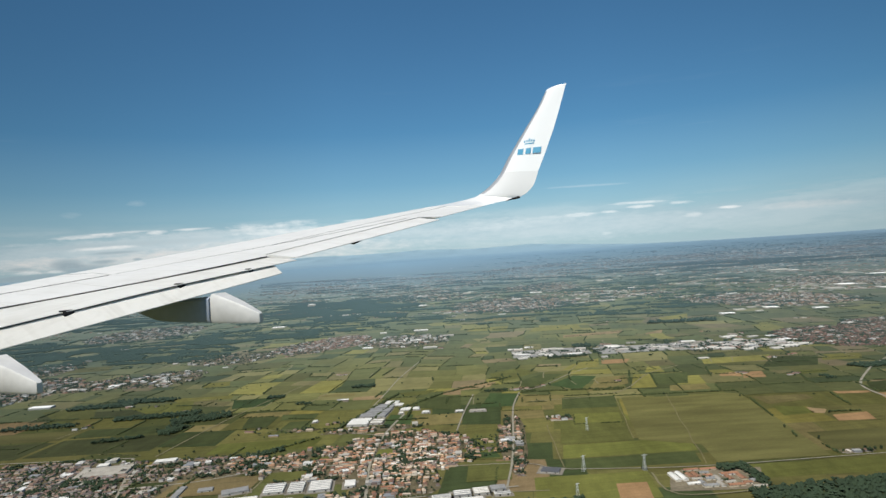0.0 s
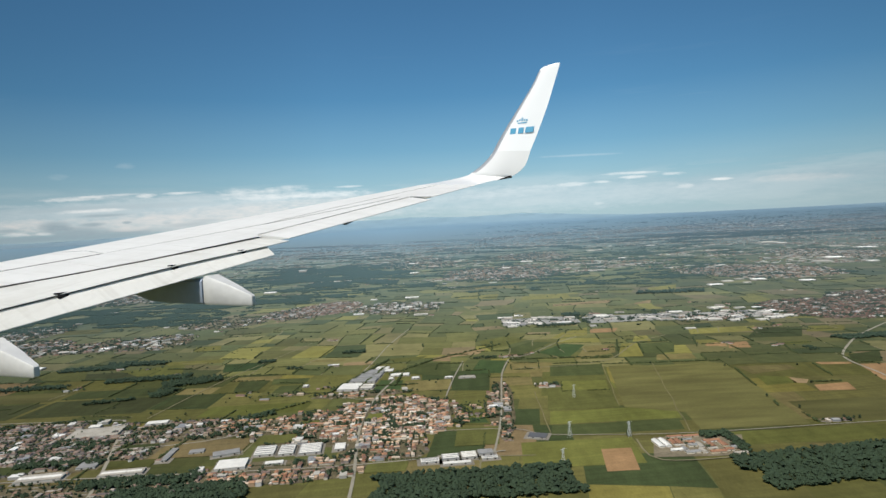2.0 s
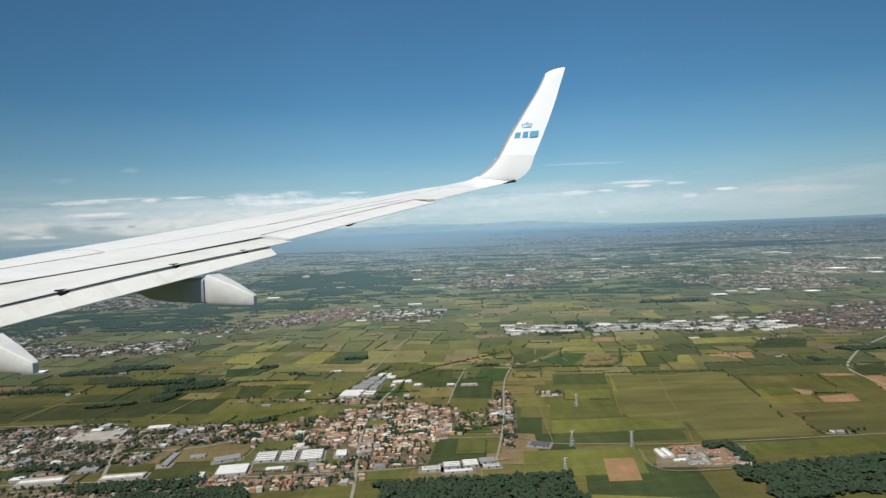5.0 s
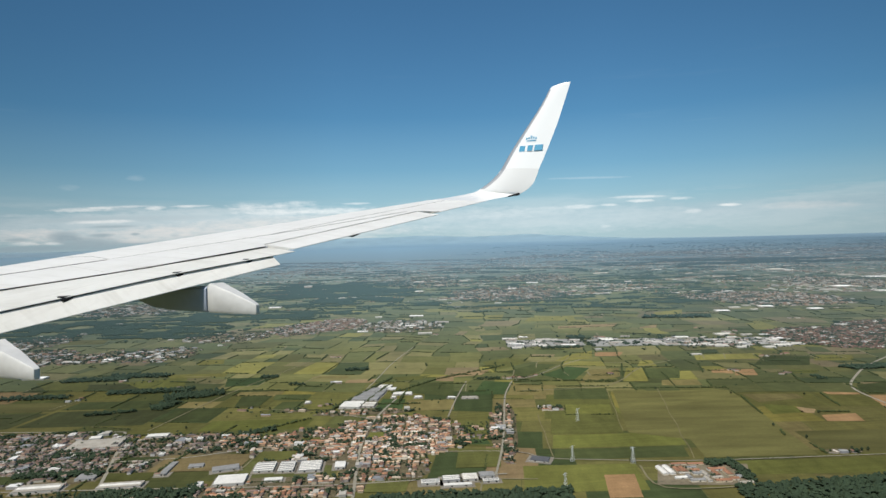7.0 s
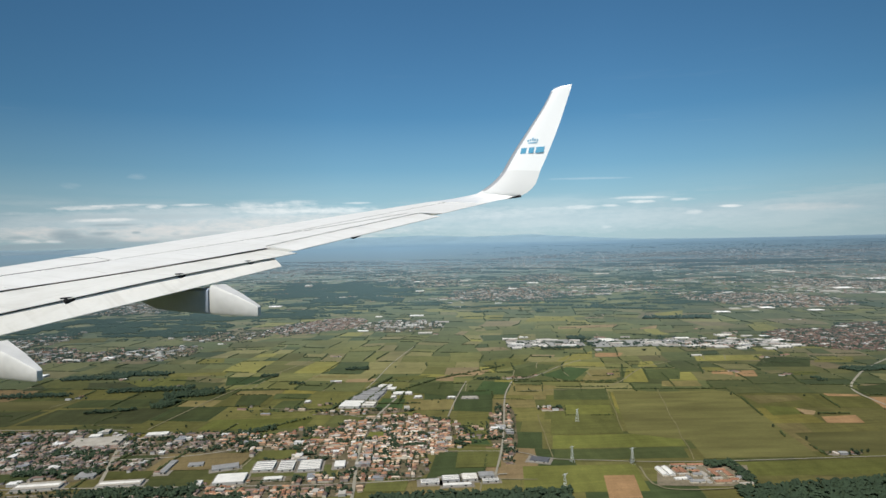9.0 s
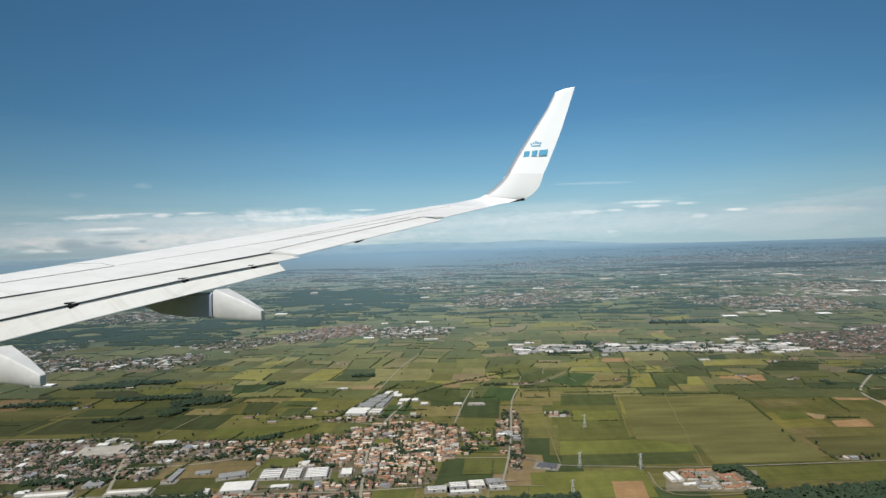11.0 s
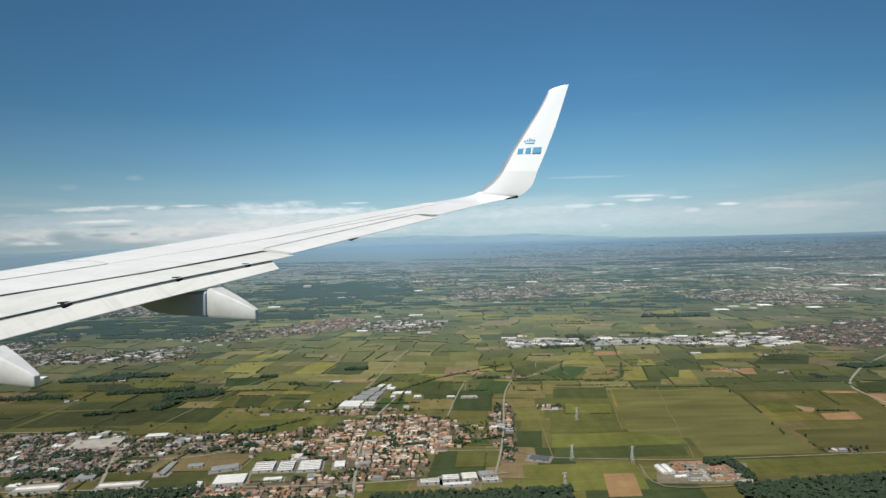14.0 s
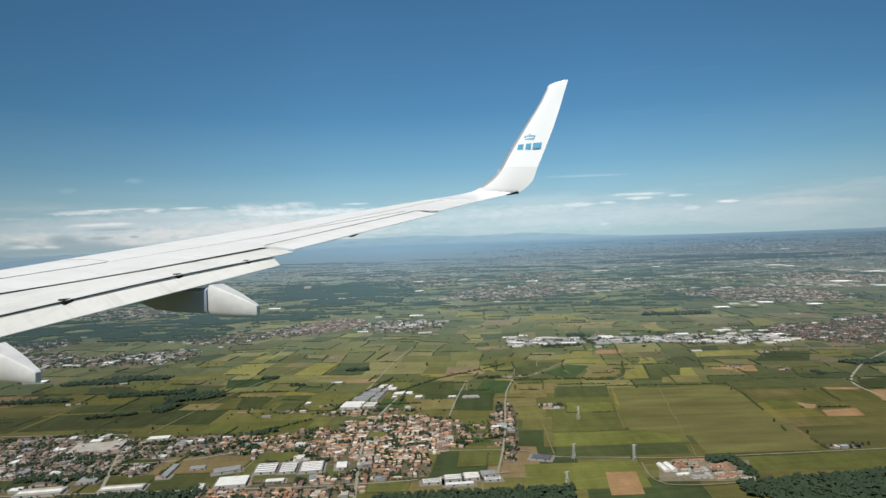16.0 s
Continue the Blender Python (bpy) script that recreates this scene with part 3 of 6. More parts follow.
# the far rim: blue mountains under the clouds, sinking to low hills
RIM_LINE = [(-1.2, 0.004), (-0.71, 0.0035), (-0.66, 0.0020), (-0.59, 0.0024), (-0.44, 0.0060), (-0.26, 0.0135), (-0.13, 0.0128), (-0.02, 0.0146), (0.07, 0.0120),
            (0.14, 0.0114), (0.21, 0.0076), (0.27, 0.0040), (0.33, 0.0018), (0.42, 0.0008), (0.52, 0.0006), (0.61, 0.0006), (0.71, 0.0012), (1.2, 0.002)]


def ridge(name, left, right, near, rise, seed, label):
    """A mountain side that leans back from the rim of the plain, with spurs and a broken crest."""
    s = Soup()
    n, rows = 420, 5
    for i in range(n + 1):
        a = radians(left + (right - left) * i / n)
        u = math.tan(max(-1.3, min(1.3, a)))
        top = rise * float(np.interp(u, [p[0] for p in RIM_LINE], [p[1] for p in RIM_LINE])) * near
        top *= 1 + 0.20 * noise.noise((u * 9 + seed, 0.3, 0)) + 0.10 * noise.noise((u * 31 + seed, 1.3, 0)) + 0.05 * noise.noise((u * 99, seed, 0))
        for k in range(rows):
            v = k / (rows - 1)
            r = near + v * (min(top, 60) + 6) * (1 + 0.2 * noise.noise((u * 40, v * 2, seed)))
            s.v.append((r * math.sin(a), r * math.cos(a), EYE - 18 + v * (top + 18)))
    for i in range(n):
        for k in range(rows - 1):
            p, q = i * rows + k, (i + 1) * rows + k
            s.f.append((p, q, q + 1, p + 1))
    s.m = [0] * len(s.f)
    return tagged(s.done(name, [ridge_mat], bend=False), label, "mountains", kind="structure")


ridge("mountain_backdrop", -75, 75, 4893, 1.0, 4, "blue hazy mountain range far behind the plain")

# fields: a patchwork of strips, split again and again
TILT = -0.11
rng = random.Random(11)


def swayed(x, y, rot):
    """The old field lines are not quite straight: they sway with the lie of the land."""
    k = 45 + 0.03 * max(0.0, y - 2500)
    sx = k * noise.noise((x / 330, y / 330, 3.3)) + 0.35 * (x * 0.02) * noise.noise((x / 1500, y / 1500, 1.1))
    sy = k * noise.noise((x / 420, y / 360, 8.8))
    return turned(x + sx, y + sy, 0, 0, rot)


def patch(soup, x0, y0, x1, y1, rot, z, mat=0, step=130.0):
    """A field between two corners in the turned plan, laid just over the ground."""
    nx, ny = max(1, round(abs(x1 - x0) / step)), max(1, round(abs(y1 - y0) / step))
    verts = [(*swayed(x0 + (x1 - x0) * i / nx, y0 + (y1 - y0) * j / ny, rot), z) for j in range(ny + 1) for i in range(nx + 1)]
    faces = [(j * (nx + 1) + i, j * (nx + 1) + i + 1, (j + 1) * (nx + 1) + i + 1, (j + 1) * (nx + 1) + i) for j in range(ny) for i in range(nx)]
    soup.add(verts, faces, mat)


plots = []


def split(x0, y0, x1, y1, big):
    w, d = x1 - x0, y1 - y0
    if max(w, d) < big or (max(w, d) < big * 1.7 and rng.random() < 0.3):
        plots.append((x0, y0, x1, y1))
        return
    k = rng.uniform(0.32, 0.68)
    if w > d * rng.uniform(0.7, 1.3):
        split(x0, y0, x0 + w * k, y1, big), split(x0 + w * k, y0, x1, y1, big)
    else:
        split(x0, y0, x1, y0 + d * k, big), split(x0, y0 + d * k, x1, y1, big)


split(-2600, 1150, 2600, 2500, 225)
near_count = len(plots)
split(-4200, 2500, 4600, 4500, 180)
split(-7500, 4500, 8000, 9000, 250)
split(-14000, 9000, 14500, 24000, 480)
far_fields = Soup()
hedges = Soup()
hedge_rng = random.Random(5)


def hedge_line(xa, ya, xb, yb, size=9.0, gap=4.6, thin=0.94):
    n = max(1, int(math.hypot(xb - xa, yb - ya) / gap))
    for i in range(n):
        if hedge_rng.random() < thin:
            u = (i + hedge_rng.random()) / n
            x, y = xa + (xb - xa) * u + hedge_rng.uniform(-2, 2), ya + (yb - ya) * u + hedge_rng.uniform(-2, 2)
            s = size * hedge_rng.uniform(0.6, 1.25)
            clump(hedges, x, y, s * 0.45, s * 0.5, s * 0.55, hedge_rng)
            clump(hedges, x + hedge_rng.uniform(-3, 3), y + hedge_rng.uniform(-3, 3), s * 0.6, s * 0.38, s * 0.4, hedge_rng)


for n, (x0, y0, x1, y1) in enumerate(plots):
    gx, gy = turned((x0 + x1) / 2, (y0 + y1) / 2, 0, 0, TILT)
    if abs(gx) > 0.95 * gy + 250:
        continue
    m = 0.4 + hedge_rng.random() * 1.2
    # the further off the middle bearing, the more fields take the dimmed tones
    leafy_or_dim = hedge_rng.random() < min(1.0, max(0.0, (gx / gy - 0.26) * 4.5, (-0.24 - gx / gy) * 5.0))
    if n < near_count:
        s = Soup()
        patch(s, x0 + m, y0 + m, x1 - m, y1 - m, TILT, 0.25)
        s.done("field", [crop_flank if leafy_or_dim else crop_mat], ground)
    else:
        patch(far_fields, x0 + m, y0 + m, x1 - m, y1 - m, TILT, 0.9 if y1 < 9000 else 2.5 if y1 < 17000 else 5.0, 1 if leafy_or_dim else 0)
    chance = 0.26 if y1 < 2600 else 0.42 if y1 < 6000 else 0.32
    for xa, ya, xb, yb in ((x0, y0, x1, y0), (x0, y0, x0, y1)):
        if hedge_rng.random() < chance and y1 < 13000:
            a, b = hedge_rng.uniform(0, 0.2), hedge_rng.uniform(0.7, 1)
            p = swayed(xa + (xb - xa) * a, ya + (yb - ya) * a, TILT)
            q = swayed(xa + (xb - xa) * b, ya + (yb - ya) * b, TILT)
            if 270 < (p[0] + q[0]) / 2 < 1480 and (p[1] + q[1]) / 2 < 2460:
                continue
            k = 1.0 if y1 < 4600 else 1.4 if y1 < 9000 else 2.2
            hedge_line(*p, *q, size=hedge_rng.uniform(3.5, 8) * k, gap=3.6 * k, thin=0.97)
lanes = Soup()
lane_rng = random.Random(19)
for x0, y0, x1, y1 in plots:
    gx, gy = turned((x0 + x1) / 2, (y0 + y1) / 2, 0, 0, TILT)
    if abs(gx) > 0.8 * gy or y1 > 7000 or 270 < gx < 1480 and gy < 2480 or lane_rng.random() > 0.22:
        continue
    wide = 2.2 if y1 < 3500 else 3.4
    ends = ((x0, y0), (x1, y0)) if lane_rng.random() < 0.4 else ((x0, y0), (x0, y1))
    n = 6
    line = [Vector(swayed(ends[0][0] + (ends[1][0] - ends[0][0]) * i / n, ends[0][1] + (ends[1][1] - ends[0][1]) * i / n, TILT)) for i in range(n + 1)]
    for a, b in zip(line, line[1:]):
        e = (b - a).normalized()
        e = Vector((-e.y, e.x)) * wide
        lanes.add([(a.x - e.x, a.y - e.y, 1.7), (a.x + e.x, a.y + e.y, 1.7), (b.x + e.x, b.y + e.y, 1.7), (b.x - e.x, b.y - e.y, 1.7)], [(0, 1, 2, 3)])
tagged(lanes.done("farm_lanes", [track_mat]), "pale gravel lanes between the fields", "lane", kind="structure")
tagged(far_fields.done("distant_fields", [crop_far, crop_far_flank]), "patchwork of distant green and straw-coloured fields", "fields", kind="stuff")

# ---- the airliner: wing, flaps, winglet ----
YAW = radians(25)
AFT, OUT = Vector((math.cos(YAW), -math.sin(YAW), 0)), Vector((math.sin(YAW), math.cos(YAW), 0))


def air(a, l, z):
    """A place in the aircraft's own axes: metres aft, outboard and up from the window."""
    return Vector((0, 0, EYE)) + AFT * a + OUT * l + Vector((0, 0, z))


TIP_A, TIP_L = -4.8275, 13.70
lead = lambda l: TIP_A - 1.365 + 0.52 * (l - TIP_L)
trail = lambda l: TIP_A - 0.255 * (TIP_L - l)
level = lambda a, l: -1.917 + 0.1945 * l - 0.0579 * a
airliner = new("airliner")
airliner.location = (0, 0, 0)
tagged(airliner, "white and pale grey passenger jet with an upswept winglet", "airplane")

PROFILE = [(0.0, 0.0), (0.012, 0.16), (0.04, 0.30), (0.10, 0.45), (0.2, 0.55), (0.35, 0.58), (0.5, 0.5), (0.65, 0.37), (0.8, 0.21), (0.92, 0.09), (1.0, 0.012)]


def loft(name, sections, mat, parent, label="", upper=1.0, lower=1.0, cut=1.0):
    """A skin through sections (front point, rear point, thickness, up). cut: how much of the chord is kept from the front."""
    prof = [(u, h) for u, h in PROFILE if u < cut] + [(cut, np.interp(cut, [p[0] for p in PROFILE], [p[1] for p in PROFILE]))]
    verts, n = [], 0
    for front, rear, thick, above in sections:
        ring = [front.lerp(rear, u) + above * (h * thick * upper) for u, h in prof]
        ring += [front.lerp(rear, u) - above * (h * thick * lower) for u, h in reversed(prof[1:])]
        n = len(ring)
        verts += ring
    faces = []
    for k in range(len(sections) - 1):
        faces += [(k * n + i, k * n + (i + 1) % n, (k + 1) * n + (i + 1) % n, (k + 1) * n + i) for i in range(n)]
    faces += [tuple(range(n)), tuple(range((len(sections) - 1) * n, len(sections) * n))]
    return part(name, verts, faces, mat, parent, label, smooth=True)


UP = Vector((0, 0, 1))


def wing_cut(l):
    """The fixed skin ends ahead of the flaps, and ahead of the aileron."""
    return float(np.interp(l, [0, 4.82, 5.48, 6.24, 7.84, 7.9, 8.49, 11.45, 11.5, 13.7], [0.40, 0.61, 0.68, 0.75, 0.85, 0.79, 0.785, 0.73, 0.999, 0.999]))


def wing_panel(name, stations, mat, parent, label=""):
    """The wing's fixed skin: a nearly flat top, a rounded nose and a deeper belly."""
    verts, n = [], 0
    for l in stations:
        a0, c = lead(l), trail(l) - lead(l)
        cut = wing_cut(l)
        ring = []
        for u, k in ((0.0, -0.030), (0.003, -0.019), (0.010, -0.009), (0.025, -0.003), (0.06, 0.0), (0.2, 0.001), (0.4, 0.001), (0.55, 0.0)):
            a = a0 + c * u
            ring.append(air(a, l, level(a, l) + k * c))
        a = a0 + c * cut
        ring.append(air(a, l, level(a, l)))
        for u, k in ((cut, -0.030 if cut < 0.95 else -0.004), (0.5 * cut, -0.105), (0.22, -0.10), (0.08, -0.075), (0.02, -0.055)):
            a = a0 + c * u
            ring.append(air(a, l, level(a, l) + k * c))
        n = len(ring)
        verts += ring
    faces = []
    for k in range(len(stations) - 1):
        faces += [(k * n + i, k * n + (i + 1) % n, (k + 1) * n + (i + 1) % n, (k + 1) * n + i) for i in range(n)]
    faces += [tuple(range(n)), tuple(range((len(stations) - 1) * n, len(stations) * n))]
    return part(name, verts, faces, mat, parent, label, smooth=True)


wing = wing_panel("wing", [-0.9, 1.5, 3.0, 4.0, 4.82, 5.48, 6.24, 7.0, 7.84, 7.9, 8.49, 9.4, 10.4, 11.45, 11.5, 12.3, 13.0], wing_paint, airliner, "pale grey painted metal wing")


def slab(name, corners, thick, mat, parent, label=""):
    """A panel over four corners (front inner, front outer, rear outer, rear inner), thick at the front and sharp at the rear."""
    fi, fo, ro, ri = [Vector(c) for c in corners]
    verts = []
    for p, q in ((fi, ri), (fo, ro)):
        ring = [p + (q - p) * u + UP * k * thick for u, k in ((0.0, -0.45), (0.015, -0.15), (0.06, 0.0), (0.5, 0.03), (1.0, 0.0), (1.0, -0.08), (0.5, -0.7), (0.12, -1.0), (0.02, -0.8))]
        verts += ring
    n = 9
    faces = [(i, (i + 1) % n, n + (i + 1) % n, n + i) for i in range(n)] + [tuple(range(n)), tuple(range(n, 2 * n))]
    return part(name, verts, faces, mat, parent, label, smooth=True)


def on_wing(u, l, lift=0.0):
    a = lead(l) + (trail(l) - lead(l)) * u
    return air(a, l, level(a, l) + lift)


def along(p, q, l):
    """The point at outboard station l of the straight line through p and q (aft, outboard, up)."""
    t = (l - p[1]) / (q[1] - p[1])
    return air(*[p[i] + (q[i] - p[i]) * t for i in range(3)])


GAP_A, GAP_B = (-7.275, 4.101, -0.643), (-6.406, 7.508, -0.140)
REAR_A, REAR_B = (-7.014, 3.949, -0.858), (-6.139, 7.380, -0.280)
inner = 0.6
STEPS = [inner, 2.4, 4.0, 4.8, 5.4, 6.0, 6.6, 7.1, 7.5]


def gap(l):
    """The slot between the flap panels, bowed upwards by the loaded wing."""
    k = max(0.0, min(1.0, (l - 4.3) / 3.3))
    return along(GAP_A, GAP_B, l) + UP * 0.026 * math.sin(math.pi * k) ** 1.2


def flap(name, front, rear, stations, thick, label):
    """A flap panel through front and rear points at each station, thick at the nose and sharp at the rear."""
    verts, n = [], 9
    for l in stations:
        p, q = front(l), rear(l)
        verts += [p + (q - p) * u + UP * k * thick for u, k in ((0.0, -0.45), (0.015, -0.15), (0.06, 0.0), (0.5, 0.03), (1.0, 0.0), (1.0, -0.08), (0.5, -0.7), (0.12, -1.0), (0.02, -0.8))]
    faces = [(k * n + i, k * n + (i + 1) % n, (k + 1) * n + (i + 1) % n, (k + 1) * n + i) for k in range(len(stations) - 1) for i in range(n)]
    faces += [tuple(range(n)), tuple(range((len(stations) - 1) * n, len(stations) * n))]
    return part(name, verts, faces, flap_paint, wing, label, smooth=True)


fore_in, fore_out = on_wing(wing_cut(inner) - 0.02, inner, -0.014), on_wing(0.825, 7.80, -0.012)
flap("fore_flap", lambda l: fore_in.lerp(fore_out, (l - inner) / (7.84 - inner)), lambda l: gap(l) + AFT * (0.02 + 0.08 * (l - inner) / (7.84 - inner)), STEPS + [7.84], 0.10, "stained pale grey flap panel")
flap("main_flap", lambda l: gap(l) + AFT * 0.022 - UP * 0.012, lambda l: along(REAR_A, REAR_B, min(l, 7.38)), STEPS, 0.10, "lowered pale grey flap")
slab("aileron", (on_wing(0.780, 7.93, -0.002), on_wing(0.720, 11.42, -0.002), on_wing(1.0, 11.40, -0.045), on_wing(1.0, 7.93, -0.04)), 0.10, wing_paint, wing, "pale grey aileron")


def strip_along(name, section, mat, label):
    """A long strip of four-cornered section that follows the slot."""
    verts = [v for l in STEPS[:-1] + [7.46] for v in section(l)]
    n = len(STEPS) - 1
    faces = [(4 * k + i, 4 * k + (i + 1) % 4, 4 * k + 4 + (i + 1) % 4, 4 * k + 4 + i) for k in range(n) for i in range(4)] + [(0, 1, 2, 3), (4 * n, 4 * n + 1, 4 * n + 2, 4 * n + 3)]
    return part(name, verts, faces, mat, wing, label)


# section of a black strip on the flap nose that paints the slot's shadow
def shade_section(l):
    p = gap(l) + AFT * 0.006 - UP * 0.010
    d = (along(REAR_A, REAR_B, l) - p).normalized()
    w = 0.048 - 0.018 * (l - inner) / 7
    return [p + UP * 0.010, p + d * w + UP * 0.010, p + d * w - UP * 0.02, p - UP * 0.02]


# added dark strip closes the open slot, in place of the shade inside
strip_along("flap_cove", lambda l: [gap(l) + AFT * a + UP * z for a, z in ((-0.18, -0.07), (0.015, -0.06), (0.015, -0.09), (-0.18, -0.10))], dark_paint, "dark strip filling the shaded gap between the flap panels")
strip_along("flap_slot_seal", shade_section, dark_paint, "black strip standing in for shade in the slot")

# seams of the skin panels, and strips that paint the dark of the slots
def seam(u0, l0, u1, l1, width=0.018, mat=None, lift=0.006, name="panel_seam"):
    n = 6
    verts, faces = [], []
    for i in range(n + 1):
        t = i / n
        p = on_wing(u0 + (u1 - u0) * t, l0 + (l1 - l0) * t, lift)
        q = on_wing(u0 + (u1 - u0) * min(1, t + 0.01) + (0.002 if i == n else 0), l0 + (l1 - l0) * (t + 0.01), lift)
        side = (q - p).normalized().cross(UP) * width / 2
        verts += [p - side, p + side, p + side - UP * 0.012, p - side - UP * 0.012]
        if i:
            k = 4 * (i - 1)
            faces += [(k + j, k + (j + 1) % 4, k + 4 + (j + 1) % 4, k + 4 + j) for j in range(4)]
    faces += [(0, 1, 2, 3), (4 * n, 4 * n + 1, 4 * n + 2, 4 * n + 3)]
    part(name, verts, faces, mat or seam_mat, wing)


seam(0.24, 4.6, 0.37, 6.48, 0.036, dark_paint, 0.008)
seam(0.37, 6.51, 0.20, 6.60, 0.012)
seam(0.20, 6.60, 0.08, 6.47, 0.010)
seam(0.37, 6.55, 0.50, 8.72, 0.010)
seam(0.50, 8.72, 0.33, 13.4, 0.010)
seam(0.785, 7.95, 0.728, 11.45, 0.012)
seam(0.51, 8.70, 0.62, 11.4, 0.012)
seam(0.735, 11.47, 0.995, 11.44, 0.022)
# black strips at the rear edge of the fixed skin, painting the slot's shadow
for l0, l1 in ((1.0, 4.82), (4.82, 5.48), (5.48, 6.24), (6.24, 7.80)):
    seam(wing_cut(l0), l0, wing_cut(l1), l1, 0.033, dark_paint, 0.004, "rubber_seal")


def spoiler(l0, l1):
    """A spoiler panel lying flush on the rear of the wing, with a fine gap round it."""
    front = lambda l: float(np.interp(l, [1.0, 4.6, 6.5, 8.7], [0.10, 0.255, 0.385, 0.515]))
    g0, g1 = l0 + 0.005, l1 - 0.005
    skew = 0.16
    slab("spoiler", (on_wing(front(g0 + skew), g0 + skew, 0.007), on_wing(front(g1 + skew), g1 + skew, 0.007), on_wing(wing_cut(g1) - 0.008, g1, 0.006), on_wing(wing_cut(g0) - 0.008, g0, 0.006)), 0.03, wing_paint, wing, "pale grey spoiler panel")


for l0, l1 in ((2.0, 3.4), (3.4, 4.9), (4.9, 5.85), (5.85, 7.0), (7.0, 7.78)):
    spoiler(l0, l1)


def bracket(l, size):
    """A dark hinge bracket in the slot between the flaps."""
    c = gap(l)
    verts, faces = [], []
    for s in (-1, 1):
        for a, z in ((-0.06, -0.10), (0.05, -0.10), (0.06, -0.03), (0.02, 0.012), (-0.05, 0.01)):
            verts.append(c + OUT * s * size + AFT * (a + 0.02) + UP * z)
    faces = [(i, (i + 1) % 5, 5 + (i + 1) % 5, 5 + i) for i in range(5)] + [(0, 1, 2, 3, 4), (5, 6, 7, 8, 9)]
    part("hinge_bracket", verts, faces, dark_paint, wing, "dark metal flap hinge", bevel=0.008)


for l, size in ((4.72, 0.065), (6.05, 0.05), (7.08, 0.045)):
    bracket(l, size)


def fairing(l, nose, top, tail_a, tail_z, foot, width):
    """A flap track fairing: a canoe under the flap with a blunt tail that stands out behind it."""
    cone = tail_a - 0.73
    high = top + 0.035
    stations = [(nose, foot + 0.20, foot + 0.15, 0.3), (nose + 0.5, top - 0.04, foot + 0.03, 0.8), (nose + 0.95, top - 0.03, foot, 1.0), (cone - 0.02, top - 0.005, foot - 0.01, 0.98),
                (cone, high - 0.01, foot - 0.015, 0.94), (cone + 0.03, high, foot - 0.018, 0.94), (cone + 0.40, high + (tail_z - high) * 0.50, foot - 0.030, 0.60),
                (tail_a - 0.02, tail_z, foot - 0.035, 0.26), (tail_a, tail_z - 0.02, foot - 0.025, 0.20)]

    def shell(name, rows, mat, label):
        verts, n = [], 8
        for a, z1, z0, k in rows:
            h, w = z1 - z0, width * k
            for y, z in ((-0.5, 0.10), (-0.5, 0.90), (-0.40, 1.0), (0.40, 1.0), (0.5, 0.90), (0.5, 0.10), (0.42, 0.0), (-0.42, 0.0)):
                verts.append(air(a, l + y * w, z0 + h * z))
        faces = []
        for i in range(len(rows) - 1):
            faces += [(i * n + j, i * n + (j + 1) % n, (i + 1) * n + (j + 1) % n, (i + 1) * n + j) for j in range(n)]
        faces += [tuple(range(n)), tuple(range((len(rows) - 1) * n, len(rows) * n))]
        return part(name, verts, faces, mat, body, label, smooth=True)

    body = new("flap_track_fairing")
    body.parent = airliner
    body["label"] = "grey canoe-shaped flap track fairing"
    shell("front_shell", stations[:4], shaded_shell, "grey front shell tinted as in shade under the flap")
    shell("tail_cone", stations[4:], fairing_paint, "pale grey blunt tail cone")


fairing(6.34, -7.95, -0.52, -5.66, -0.755, -0.86, 0.30)
fairing(3.85, -8.5, -0.95, -6.25, -1.15, -1.24, 0.29)

# aileron balance fairing and the tail lamp under the tip
c = on_wing(1.0, 9.22, -0.045)
part("tab_fairing", [c + AFT * a + OUT * l + UP * z for a, l, z in ((-0.25, -0.03, -0.01), (-0.25, 0.03, -0.01), (0.06, 0.02, 0.0), (0.06, -0.02, 0.0), (-0.1, -0.03, -0.05), (-0.1, 0.03, -0.05))],
     [(0, 1, 2, 3), (0, 4, 5, 1), (4, 3, 2, 5), (0, 3, 4), (1, 5, 2)], dark_paint, wing, "dark tab fairing")

WINGLET = [((-6.54, 13.0, 0.985), (-5.006, 13.0, 0.90), 0.03), ((-6.140, 13.5, 1.06), (-4.90, 13.5, 0.985), 0.06), ((-5.665, 13.78, 1.155), (-4.62, 13.78, 1.045), 0.085), ((-5.450, 13.82, 1.25), (-4.42, 13.80, 1.10), 0.10),
           ((-5.250, 13.845, 1.375), (-4.255, 13.82, 1.20), 0.10), ((-5.065, 13.88, 1.54), (-4.116, 13.85, 1.36), 0.095), ((-4.935, 13.92, 1.70), (-4.022, 13.90, 1.64), 0.09)]
BLADE = [WINGLET[-1], ((-4.735, 13.99, 2.06), (-3.876, 13.98, 1.996), 0.085), ((-4.375, 14.10, 2.61), (-3.636, 14.11, 2.644), 0.075),
         ((-4.02, 14.20, 3.14), (-3.46, 14.24, 3.24), 0.06), ((-3.84, 14.28, 3.50), (-3.355, 14.31, 3.60), 0.05), ((-3.76, 14.295, 3.575), (-3.345, 14.315, 3.628), 0.035), ((-3.62, 14.31, 3.615), (-3.345, 14.316, 3.637), 0.02)]


